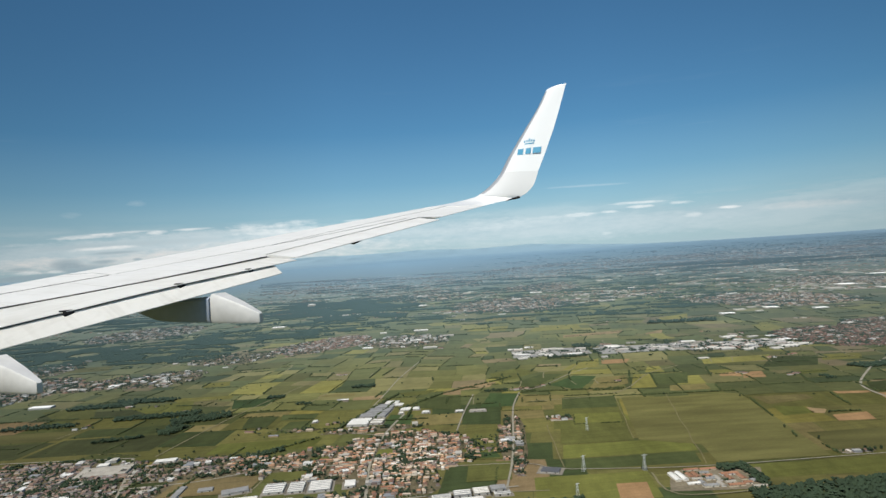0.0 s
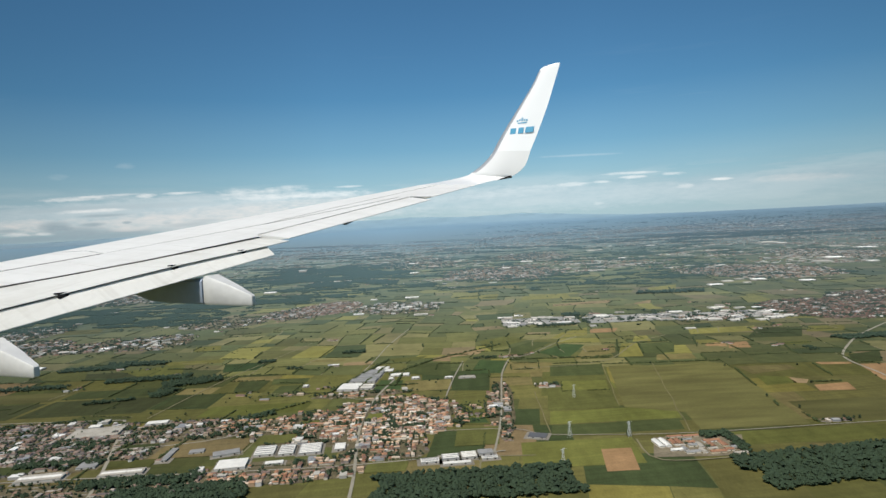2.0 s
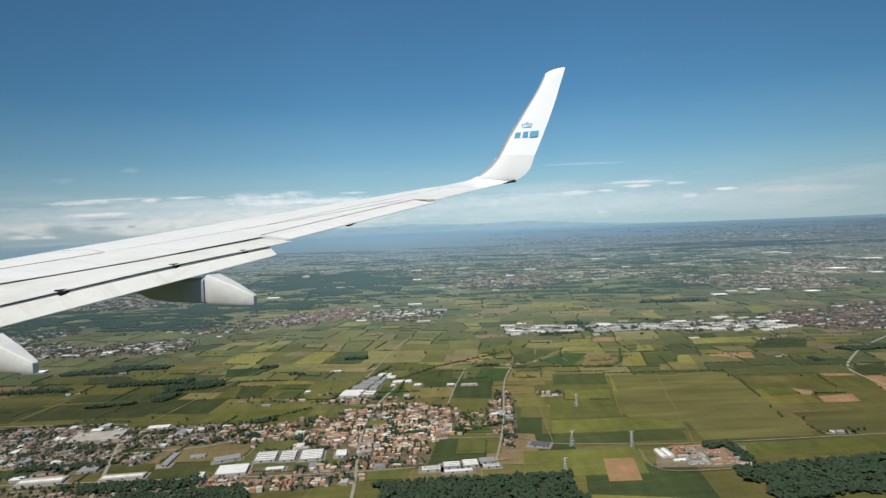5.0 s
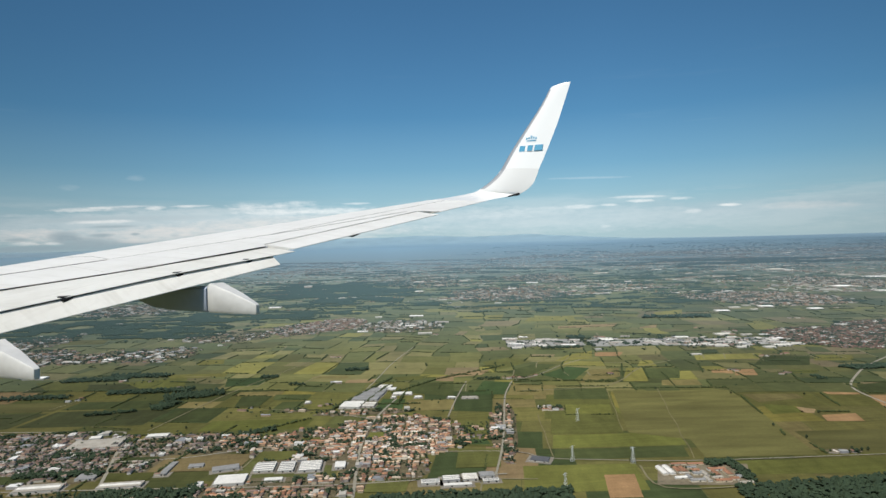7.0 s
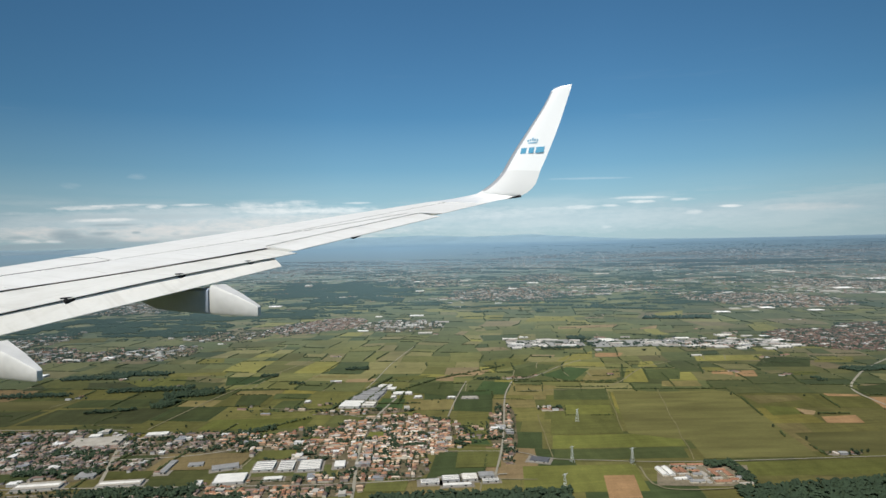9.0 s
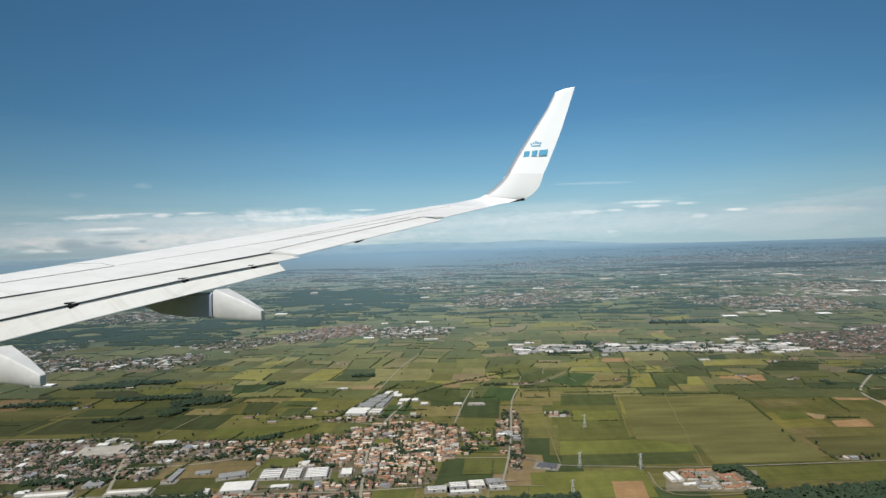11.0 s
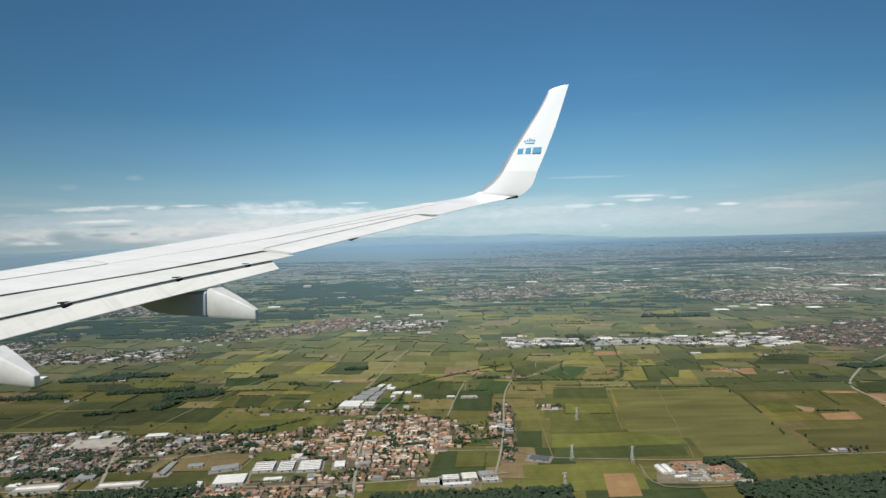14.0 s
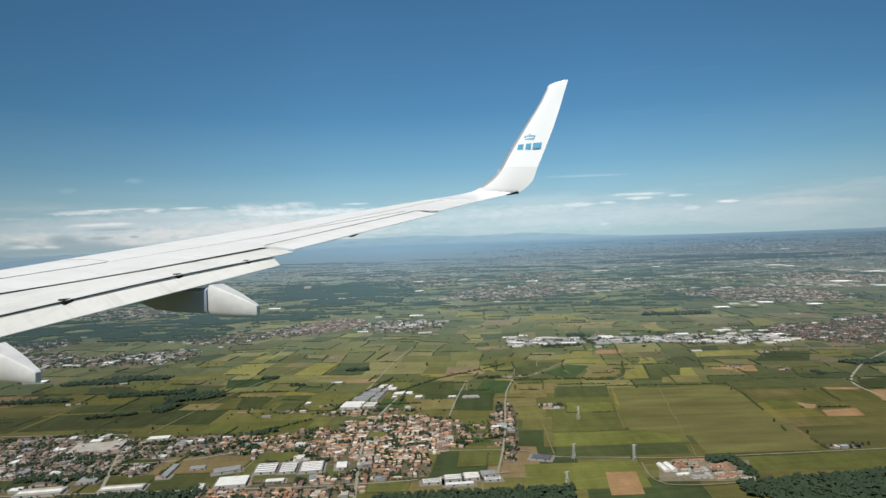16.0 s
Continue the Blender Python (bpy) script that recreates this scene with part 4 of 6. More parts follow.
def blade(rows):
    flat = [np.array([*p, *q, t]) for p, q, t in rows]
    fine = []
    for i in range(len(flat) - 1):
        a, b, c, d = (flat[max(0, min(len(flat) - 1, i + k))] for k in (-1, 0, 1, 2))
        fine += [0.5 * (2 * b + (c - a) * u + (2 * a - 5 * b + 4 * c - d) * u ** 2 + (3 * b - a - 3 * c + d) * u ** 3) for u in (0, 0.33, 0.67)]
    pts = [(air(*r[:3]), air(*r[3:6]), float(r[6])) for r in fine + [flat[-1]]]
    out = []
    for i, (p, q, t) in enumerate(pts):
        a, b = pts[max(0, i - 1)], pts[min(len(pts) - 1, i + 1)]
        span = (b[0] + b[1]) - (a[0] + a[1])
        nrm = (q - p).cross(span).normalized()
        if nrm.dot(UP - OUT * 0.7) < 0:
            nrm = -nrm
        out.append((p, q, t, nrm))
    return out


loft("wing_tip", blade(WINGLET), band_paint, airliner, "pale grey curved wing tip")
winglet = loft("winglet", blade(BLADE), white_paint, airliner, "glossy white upswept winglet")
edge = [(p - AFT * 0.004, q, t * 1.07, n) for p, q, t, n in blade(WINGLET[3:] + BLADE[1:5])]
loft("leading_edge", edge, edge_grey, winglet, "grey leading edge strip", cut=0.12)
c = air(-4.60, 13.76, 1.03)
part("tail_lamp", [c + AFT * a + OUT * l + UP * z for a, l, z in ((-0.22, -0.05, -0.01), (-0.22, 0.05, -0.01), (0.13, 0.05, 0.07), (0.13, -0.05, 0.07), (0.14, -0.05, 0.02), (0.14, 0.05, 0.02))],
     [(0, 1, 2, 3), (3, 2, 5, 4), (0, 4, 5, 1), (0, 3, 4), (1, 2, 5)], dark_paint, airliner, "dark tail lamp housing")

# the airline's mark as plain shapes on the winglet
def mark(name, a, z, w, h, lean=0.0):
    """A small raised block on the inner face, its foot at (a, z)."""
    def spot(x, y, d):
        aa, zz = a + x + lean * y, z + y
        t = (zz - 1.70) / (3.50 - 1.70)
        l = 13.915 + 0.36 * t + 0.10 * max(0.0, aa + 4.15)
        return air(aa, l - 0.047 + 0.012 * t - d, zz)
    verts = [spot(x, y, d) for d in (0.004, -0.03) for x, y in ((0, 0), (w, 0), (w, h), (0, h))]
    part(name, verts, [(0, 1, 2, 3), (7, 6, 5, 4), (0, 4, 5, 1), (1, 5, 6, 2), (2, 6, 7, 3), (3, 7, 4, 0)], blue_paint, winglet)


for a, w in ((-4.53, 0.16), (-4.335, 0.14), (-4.165, 0.22)):
    mark("blue_block", a + 0.02, 2.07, w * 0.86, 0.135, 0.15)
for i in range(5):
    mark("blue_crown_block", -4.345 + i * 0.055, 2.345 + (0.012 if i in (1, 2, 3) else 0), 0.035, 0.045)
mark("blue_crown_band", -4.325, 2.30, 0.215, 0.025)
mark("blue_crown_block", -4.23, 2.405, 0.03, 0.03)

# fuselage behind the windows
def tube(name, mat):
    rad, n = 1.70, 40
    verts, faces = [], []
    for a in (-14.0, -7.0, 0.0, 7.0, 12.0):
        for i in range(n):
            t = 2 * math.pi * i / n
            verts.append(air(a, -0.42 - rad + rad * math.cos(t), -0.45 + rad * 1.07 * math.sin(t)))
    for k in range(4):
        faces += [(k * n + i, k * n + (i + 1) % n, (k + 1) * n + (i + 1) % n, (k + 1) * n + i) for i in range(n)]
    faces += [tuple(range(n)), tuple(range(4 * n, 5 * n))]
    return part(name, verts, faces, mat, airliner, "white painted fuselage", smooth=True)


tube("fuselage", white_paint)

# ---- roads, tracks and marked fields ----
def strip(soup, points, width, z=0.6):
    """A road along a broken line, smoothed at its bends."""
    line = []
    for i in range(len(points) - 1):
        p0, p1, p2, p3 = (Vector(points[max(0, min(len(points) - 1, i + k))]) for k in (-1, 0, 1, 2))
        n = max(2, int((p2 - p1).length / 35))
        for j in range(n + (i == len(points) - 2)):
            t = j / n
            line.append(0.5 * (2 * p1 + (p2 - p0) * t + (2 * p0 - 5 * p1 + 4 * p2 - p3) * t * t + (3 * p1 - p0 - 3 * p2 + p3) * t ** 3))
    verts = []
    for i, p in enumerate(line):
        d = (line[min(len(line) - 1, i + 1)] - line[max(0, i - 1)]).normalized()
        s = Vector((-d.y, d.x)) * width / 2
        verts += [(p.x - s.x, p.y - s.y, z), (p.x + s.x, p.y + s.y, z)]
    soup.add(verts, [(2 * i, 2 * i + 2, 2 * i + 3, 2 * i + 1) for i in range(len(line) - 1)])


STREETS = []


def road(name, points, width, mat, label):
    s = Soup()
    if width >= 6:
        STREETS.extend((Vector(p), Vector(q), width / 2 + 4.5) for p, q in zip(points, points[1:]))
    strip(s, points, width, 1.9 + 0.04 * len([o for o in scene.objects if o.name.startswith(("road", "track"))]))
    return tagged(s.done(name, [mat]), label, "road", kind="structure")


ROAD, TRACK = "pale asphalt country road between fields", "narrow gravel farm track between fields"
road("road", [(-225, 1250), (-232, 1471), (-263, 1852), (-250, 2153), (-200, 2420)], 8, road_mat, "pale asphalt main street through the village")
road("road", [(-800, 1250), (-872, 1511), (-1030, 1955), (-1075, 2060)], 9, road_mat, "pale asphalt avenue through the town")
road("road", [(-250, 2150), (-386, 2235), (-350, 2500), (-314, 2793), (-270, 3193), (-180, 3700)], 5, road_mat, ROAD)
road("road", [(-40, 1790), (185, 1776), (272, 1715), (420, 1690), (667, 1667), (1192, 1682), (1900, 1700)], 4.2, road_mat, ROAD)
road("road", [(1500, 1950), (1542, 2172), (1581, 2422), (1760, 2660), (1929, 2834), (2148, 3021), (2500, 3300)], 9, road_mat, "pale winding country road past a brown field")
road("road", [(120, 1600), (155, 1803), (185, 2050), (214, 2334), (237, 2493), (279, 2674)], 6, road_mat, "narrow asphalt road lined with houses")
road("road", [(-1600, 2090), (-1300, 2075), (-1075, 2060)], 6, road_mat, ROAD)
road("road", [(-1030, 1760), (-760, 1790), (-560, 1860), (-263, 1852)], 6, road_mat, "pale asphalt road between houses")
road("road", [(-1400, 1560), (-872, 1560), (-500, 1555), (-232, 1560), (150, 1605)], 6, road_mat, "pale asphalt road between houses and sheds")
road("road", [(1, 2150), (23, 2323), (48, 2489), (82, 2691)], 5, road_mat, ROAD)
road("road", [(279, 2674), (413, 2800), (551, 2994), (676, 3127)], 5, road_mat, ROAD)
road("track", [(640, 2499), (622, 2385), (600, 2260), (586, 2160), (564, 2050), (548, 1941)], 2.6, field_track_mat, TRACK)
road("track", [(840, 2482), (812, 2360), (790, 2250), (758, 2120), (735, 1990), (706, 1880), (690, 1780), (665, 1680)], 2.8, field_track_mat, TRACK)
road("track", [(312, 2150), (304, 2040), (302, 1950), (294, 1830), (290, 1720)], 3, field_track_mat, TRACK)
road("track", [(505, 1640), (520, 1490), (760, 1490)], 5, track_mat, TRACK)
road("track", [(300, 2500), (660, 2560), (900, 2890), (1100, 3050)], 6, track_mat, TRACK)
road("track", [(-1000, 2060), (-900, 2600), (-700, 3300)], 5, track_mat, TRACK)


def crop(name, tone):
    tone = (tone[0] * 1.01, tone[1], tone[2] * 0.95)
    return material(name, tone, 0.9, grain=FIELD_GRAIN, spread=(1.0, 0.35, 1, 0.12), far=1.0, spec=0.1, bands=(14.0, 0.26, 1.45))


BRIGHT, DEEP, MID, LIME, TAN, YELLOW, DARK = (crop(n, c) for n, c in (
    ("crop_bright", (0.129, 0.135, 0.035)), ("crop_deep", (0.064, 0.076, 0.028)), ("crop_mid", (0.100, 0.102, 0.031)),
    ("crop_lime", (0.132, 0.134, 0.036)), ("soil_tan", (0.270, 0.165, 0.083)), ("crop_yellow", (0.180, 0.165, 0.046)), ("crop_dark", (0.049, 0.076, 0.028))))


OLIVE = material("crop_olive_streaked", (0.124, 0.114, 0.039), 0.9, grain=((0.0035, 0.55, 3), (0.012, 0.5, 5), (0.3, 0.3, 3)), spread=(0.35, 1.6, 1, 0.05), far=1.0, spec=0.1)


DIMMED = {}


def side_dimmed(mat, x, y):
    """Crops off the middle bearings are darkened, which paints lens falloff into their colour."""
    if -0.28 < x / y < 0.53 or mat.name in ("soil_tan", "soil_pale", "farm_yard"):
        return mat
    if mat.name not in DIMMED:
        DIMMED[mat.name] = mat.copy()
        DIMMED[mat.name].name = mat.name + "_leafy"
        t = DIMMED[mat.name].node_tree
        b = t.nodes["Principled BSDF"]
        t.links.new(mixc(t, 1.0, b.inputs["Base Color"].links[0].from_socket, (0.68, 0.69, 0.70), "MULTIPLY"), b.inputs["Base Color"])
    return DIMMED[mat.name]


def marked(x0, x1, y0, y1, mat, lean=0.0, z=0.5):
    """One field between two lines across and two along, its sides leaning with distance."""
    s = Soup()
    mat = side_dimmed(mat, (x0 + x1) / 2, (y0 + y1) / 2)
    nx, ny = max(1, round((x1 - x0) / 130)), max(1, round((y1 - y0) / 130))
    verts = []
    for j in range(ny + 1):
        for i in range(nx + 1):
            y = y0 + (y1 - y0) * j / ny
            verts.append((x0 + (x1 - x0) * i / nx + lean * (y - y0), y, z))
    s.add(verts, [(j * (nx + 1) + i, j * (nx + 1) + i + 1, (j + 1) * (nx + 1) + i + 1, (j + 1) * (nx + 1) + i) for j in range(ny) for i in range(nx)])
    s.done("field", [mat], ground)


marked(302, 690, 1797, 1920, BRIGHT, 0.18)
marked(290, 660, 1700, 1790, DEEP, 0.18)
marked(318, 545, 1926, 2105, MID, 0.18, 1.08)
marked(560, 690, 1926, 2480, OLIVE, 0.18, 1.08)
marked(700, 1008, 1690, 2440, OLIVE, 0.13, 1.08)
marked(735, 1500, 1560, 1660, LIME, 0.05)
marked(180, 480, 1480, 1660, LIME, 0.10)
marked(372, 450, 1440, 1583, TAN, 0.16, 0.7)
marked(-835, -480, 2050, 2170, BRIGHT, 0.1)
marked(1040, 1390, 1700, 1900, OLIVE, 0.1)
marked(420, 600, 2150, 2230, LIME, 0.1, 0.7)
UMBER = crop("crop_umber", (0.062, 0.068, 0.028))
STRAW, PALE_TAN = crop("crop_straw", (0.170, 0.142, 0.057)), crop("soil_pale", (0.244, 0.175, 0.097))


def plot(a, b, c, d, mat, z):
    """One field with four corners of its own, going round."""
    s = Soup()
    mat = side_dimmed(mat, (a[0] + c[0]) / 2, (a[1] + c[1]) / 2)
    a, b, c, d = Vector(a), Vector(b), Vector(c), Vector(d)
    nx, ny = max(1, round((b - a).length / 110)), max(1, round((d - a).length / 110))
    verts = []
    for j in range(ny + 1):
        for i in range(nx + 1):
            p = a.lerp(b, i / nx).lerp(d.lerp(c, i / nx), j / ny)
            verts.append((p.x, p.y, z))
    s.add(verts, [(j * (nx + 1) + i, j * (nx + 1) + i + 1, (j + 1) * (nx + 1) + i + 1, (j + 1) * (nx + 1) + i) for j in range(ny) for i in range(nx)])
    s.done("field", [mat], ground)


plot((-970, 2703), (-828, 2724), (-816, 2886), (-1019, 2880), DARK, 1.3)
plot((-812, 2360), (-717, 2353), (-710, 2521), (-836, 2521), DEEP, 1.3)
plot((-689, 2446), (-553, 2435), (-550, 2527), (-703, 2539), DEEP, 1.3)
plot((-676, 2989), (-565, 2979), (-568, 3103), (-683, 3086), YELLOW, 1.3)
plot((-620, 2832), (-453, 2818), (-453, 2866), (-620, 2881), STRAW, 1.3)
plot((-448, 2725), (-318, 2714), (-314, 2793), (-447, 2782), PALE_TAN, 1.3)
plot((-221, 2739), (-121, 2753), (-73, 2844), (-252, 2812), MID, 1.3)
plot((-158, 2515), (24, 2435), (28, 2706), (-162, 2668), DEEP, 1.3)
plot((-158, 2242), (22, 2244), (24, 2391), (-155, 2396), STRAW, 0.75)
plot((-266, 2288), (-168, 2265), (-163, 2414), (-253, 2430), DARK, 0.75)
plot((-51, 2724), (28, 2706), (30, 2847), (-47, 2793), PALE_TAN, 1.3)
plot((99, 2457), (232, 2446), (271, 2663), (156, 2695), DARK, 1.3)
plot((233, 2437), (433, 2422), (451, 2584), (278, 2641), STRAW, 1.3)
plot((344, 2759), (543, 3023), (436, 3048), (253, 2864), DEEP, 1.3)
plot((535, 2651), (669, 2915), (573, 2965), (423, 2787), DARK, 1.3)
plot((545, 3110), (739, 3151), (792, 3378), (630, 3258), YELLOW, 1.3)
plot((768, 3211), (890, 3199), (942, 3309), (795, 3325), TAN, 1.3)
plot((744, 2623), (849, 2614), (909, 2892), (837, 2899), YELLOW, 1.3)
plot((901, 2933), (991, 2924), (1011, 3063), (957, 3069), YELLOW, 1.3)
plot((555, 2607), (760, 2721), (804, 2902), (660, 2877), STRAW, 1.3)
plot((867, 2667), (996, 2655), (1084, 2889), (919, 2865), DEEP, 1.3)
plot((591, 4683), (989, 4691), (1014, 4980), (666, 4922), YELLOW, 1.6)
plot((302, 5625), (702, 5552), (734, 5797), (342, 5871), STRAW, 1.6)
plot((129, 4933), (435, 4848), (490, 5188), (157, 5121), YELLOW, 1.6)
plot((768, 4255), (1172, 4313), (1231, 4456), (789, 4368), PALE_TAN, 1.3)
plot((1638, 4878), (1874, 4916), (1994, 5228), (1701, 5065), YELLOW, 1.6)
plot((1307, 4180), (1418, 4192), (1482, 4358), (1324, 4234), PALE_TAN, 1.3)
plot((217, 2906), (431, 3107), (332, 3241), (177, 3132), MID, 1.3)
plot((30, 2787), (159, 2823), (205, 2933), (31, 2884), PALE_TAN, 1.3)
plot((1225, 3041), (1529, 3040), (1618, 3186), (1265, 3175), YELLOW, 1.3)
plot((1169, 2731), (1258, 2723), (1289, 2818), (1197, 2814), TAN, 1.3)
plot((1249, 2689), (1343, 2681), (1387, 2809), (1300, 2804), TAN, 1.3)
plot((1751, 2960), (1930, 2942), (2013, 3080), (1842, 3099), YELLOW, 1.3)
plot((1499, 2690), (1617, 2702), (1640, 2760), (1532, 2770), LIME, 1.3)
plot((874, 2529), (1039, 2525), (1057, 2628), (910, 2630), STRAW, 1.3)
plot((1424, 2883), (1672, 2859), (1815, 3101), (1600, 3124), DEEP, 1.3)
plot((1125, 2242), (1314, 2284), (1321, 2352), (1124, 2367), STRAW, 0.75)
plot((1096, 2088), (1208, 2101), (1214, 2181), (1124, 2218), BRIGHT, 0.75)
plot((1199, 2102), (1231, 2086), (1265, 2133), (1220, 2173), PALE_TAN, 0.75)
plot((1219, 1994), (1335, 1987), (1364, 2077), (1243, 2065), TAN, 0.75)
plot((1428, 2318), (1539, 2309), (1563, 2377), (1433, 2379), TAN, 0.75)
plot((1491, 2082), (1544, 2064), (1678, 2298), (1559, 2307), TAN, 0.75)
plot((1566, 2350), (1666, 2325), (1778, 2503), (1626, 2466), DEEP, 1.3)
plot((-1305, 3235), (-1170, 3252), (-1211, 3386), (-1342, 3366), YELLOW, 1.3)
plot((-1292, 2904), (-1046, 2920), (-1060, 2998), (-1362, 3000), YELLOW, 1.3)
plot((-1279, 2655), (-1129, 2643), (-1226, 2936), (-1482, 2837), LIME, 1.3)
plot((-1739, 2693), (-1559, 2678), (-1705, 2979), (-1907, 2874), MID, 1.3)
plot((-2571, 4049), (-2243, 4056), (-2316, 4261), (-2745, 4264), OLIVE, 1.3)
plot((-2248, 4278), (-2032, 4250), (-2079, 4417), (-2314, 4420), LIME, 1.3)
plot((-1839, 4470), (-1689, 4537), (-1740, 4698), (-1912, 4598), STRAW, 1.6)
plot((-2020, 4466), (-1952, 4543), (-2013, 4736), (-2128, 4658), STRAW, 1.6)
plot((326, 2098), (575, 2098), (650, 2480), (396, 2480), MID, 1.0)
plot((560, 1926), (1010, 1700), (1110, 2445), (660, 2480), OLIVE, 1.0)
plot((411, 2151), (569, 2140), (590, 2260), (430, 2272), LIME, 1.35)
plot((403, 2353), (607, 2337), (646, 2519), (435, 2536), DEEP, 1.35)
plot((20, 1838), (132, 1826), (120, 2060), (58, 2100), MID, 1.75)
plot((30, 1850), (125, 1840), (118, 1890), (36, 1900), DARK, 1.78)
marked(-1500, -1060, 2140, 2350, UMBER, 0.1)
marked(-1030, -850, 2180, 2330, DEEP, 0.1)
marked(-1900, -1520, 2130, 2330, UMBER, 0.1)
marked(-1480, -1150, 2370, 2490, DEEP, 0.1)
marked(-2000, -1500, 2350, 2490, OLIVE, 0.1)
marked(-1850, -1300, 2680, 2820, UMBER, 0.1, 1.0)
marked(-660, -560, 2260, 2420, DEEP, 0.1)
marked(-1000, -640, 2600, 2760, DEEP, 0.1)

# the river side and the gravel pit beyond the brown fields
plot((1631, 1626), (1772, 1581), (1924, 1817), (1690, 1678), PALE_TAN, 1.4)
plot((1483, 1438), (1628, 1359), (1755, 1555), (1558, 1556), PALE_TAN, 1.45)
plot((1119, 1406), (1403, 1357), (1463, 1490), (1178, 1493), STRAW, 1.4)
plot((1587, 1922), (1732, 1813), (1763, 1937), (1629, 2034), TAN, 1.4)
plot((1685, 1859), (1919, 1830), (1945, 1959), (1738, 1942), TAN, 1.45)
plot((1523, 1710), (1706, 1736), (1716, 1816), (1557, 1801), STRAW, 1.4)

# ---- sheds ----
def shed(name, cx, cy, w, d, h, rot, roof, label, ridges=0, yard=8.0):
    """A low works building: walls, a roof with a parapet, roof lights in rows, a paved yard round it."""
    top = new(name)
    top.location = (cx, cy, 0)
    top.rotation_euler = (0, 0, rot)
    tagged(top, label, "building", group="works sheds")

    def piece(nm, boxes, mat, lab=""):
        s = Soup()
        for x, y, z, a, b, c in boxes:
            box(s, x, y, z, a, b, c, 0)
        ob = s.done(nm, [mat], top, bend=False)
        if lab:
            ob["label"] = lab
        return ob

    piece("wall", [(0, 0, 0, w, d, h)], shed_wall)
    piece("roof", [(0, 0, h + 0.05, w + 0.6, d + 0.6, 0.7), (0, 0, h + 0.75, w - 1.2, d - 1.2, 0.35)], roof)
    for i in range(max(2, int(w / 30))):
        piece("loading_door", [((i + 0.5) / max(2, int(w / 30)) * w - w / 2 + 3, -d / 2 - 0.05, 0.0, 4.5, 0.3, min(4.5, h - 0.6))], dark_paint)
    n = ridges
    for i in range(n):
        y = (i + 0.5) / n * d - d / 2
        s = Soup()
        gable(s, 0, y, h + 1.25, w * 0.92, d / n * 0.35, 1.5, 0, 0.0)
        s.done("roof_light", [shed_grey if roof is shed_white else shed_white], top, bend=False)
    if yard:
        piece("yard", [(0, 0, 0.0, w + 2 * yard, d + 2 * yard, 0.9)], yard_mat, "paved yard")
    return top


WHITE_SHED, GREY_SHED = "low white flat-roofed works building on a paved yard", "low grey flat-roofed works building on a paved yard"
shed("works_shed", -565, 1600, 76, 62, 6.8, 0.12, shed_white, WHITE_SHED, 0)
shed("works_shed", -502, 1690, 52, 66, 6.1, 0.1, shed_white, "white works building with rows of roof lights", 4)
shed("works_shed", -442, 1690, 40, 70, 6.1, 0.1, shed_white, "white works building with rows of roof lights", 5)
shed("works_shed", -378, 1690, 60, 74, 5.4, 0.1, shed_grey, "grey works building with rows of roof lights", 6)
shed("works_shed", -297, 1690, 28, 44, 6.8, 0.1, shed_white, WHITE_SHED)
shed("works_shed", -455, 1600, 46, 18, 4.8, 0.1, shed_white, WHITE_SHED)
shed("works_shed", -1095, 1925, 150, 90, 6.8, 0.15, shed_beige, "large low beige-roofed works building", 0)
shed("works_shed", -1130, 1985, 34, 26, 8.8, 0.15, shed_white, WHITE_SHED)
shed("works_shed", -1045, 1575, 112, 46, 6.1, 0.14, shed_beige, "long beige works building with pale roof lights", 1)
shed("works_shed", -842, 1585, 108, 34, 5.4, 0.12, shed_beige, "long beige works building beside a wood", 1)
shed("works_shed", -965, 1650, 48, 46, 5.4, 0.14, shed_grey, GREY_SHED, 0)
shed("works_shed", -610, 1690, 70, 36, 5.4, 0.35, shed_grey, GREY_SHED)
shed("works_shed", -700, 1715, 40, 26, 4.8, 0.2, shed_grey, GREY_SHED)
shed("works_shed", -770, 1700, 18, 95, 4.8, 0.05, shed_grey, "long grey works building on bare ground", 0, 12)
shed("works_shed", -940, 2005, 66, 30, 5.4, 0.15, shed_white, WHITE_SHED)
shed("works_shed", -48, 1556, 46, 24, 6.0, 0.08, shed_white, WHITE_SHED, 3, 10)
shed("works_shed", 4, 1572, 44, 34, 6.6, 0.08, shed_grey, GREY_SHED, 3, 10)
shed("works_shed", 52, 1582, 40, 40, 5.6, 0.08, shed_beige, "beige flat-roofed works building on a wide yard", 4, 10)
shed("works_shed", 96, 1596, 38, 30, 6.2, 0.08, shed_grey, GREY_SHED, 0, 10)
shed("works_shed", 20, 1536, 70, 14, 4.6, 0.08, shed_white, "long narrow white works building", 0, 8)
shed("works_shed", 104, 1560, 40, 18, 5.2, 0.08, shed_white, WHITE_SHED, 2, 8)
shed("works_shed", -359, 2327, 77, 83, 8.5, -0.12, shed_white, WHITE_SHED, 0, 5)
shed("works_shed", -294, 2330, 47, 66, 5.5, -0.12, shed_beige, "low beige-roofed works building beside a tree-lined road", 2, 5)
shed("works_shed", -319, 2431, 103, 64, 6, -0.12, shed_grey, "long grey flat-roofed works building beside a tree-lined road", 0, 5)
shed("works_shed", -303, 2498, 92, 58, 6, -0.12, shed_grey, "long grey flat-roofed works building beside a tree-lined road", 0, 5)
shed("works_shed", -287, 2564, 75, 60, 6, -0.12, shed_grey, "long grey flat-roofed works building beside a tree-lined road", 0, 5)
shed("works_shed", -262, 2618, 53, 53, 6, -0.12, shed_white, WHITE_SHED, 0, 5)
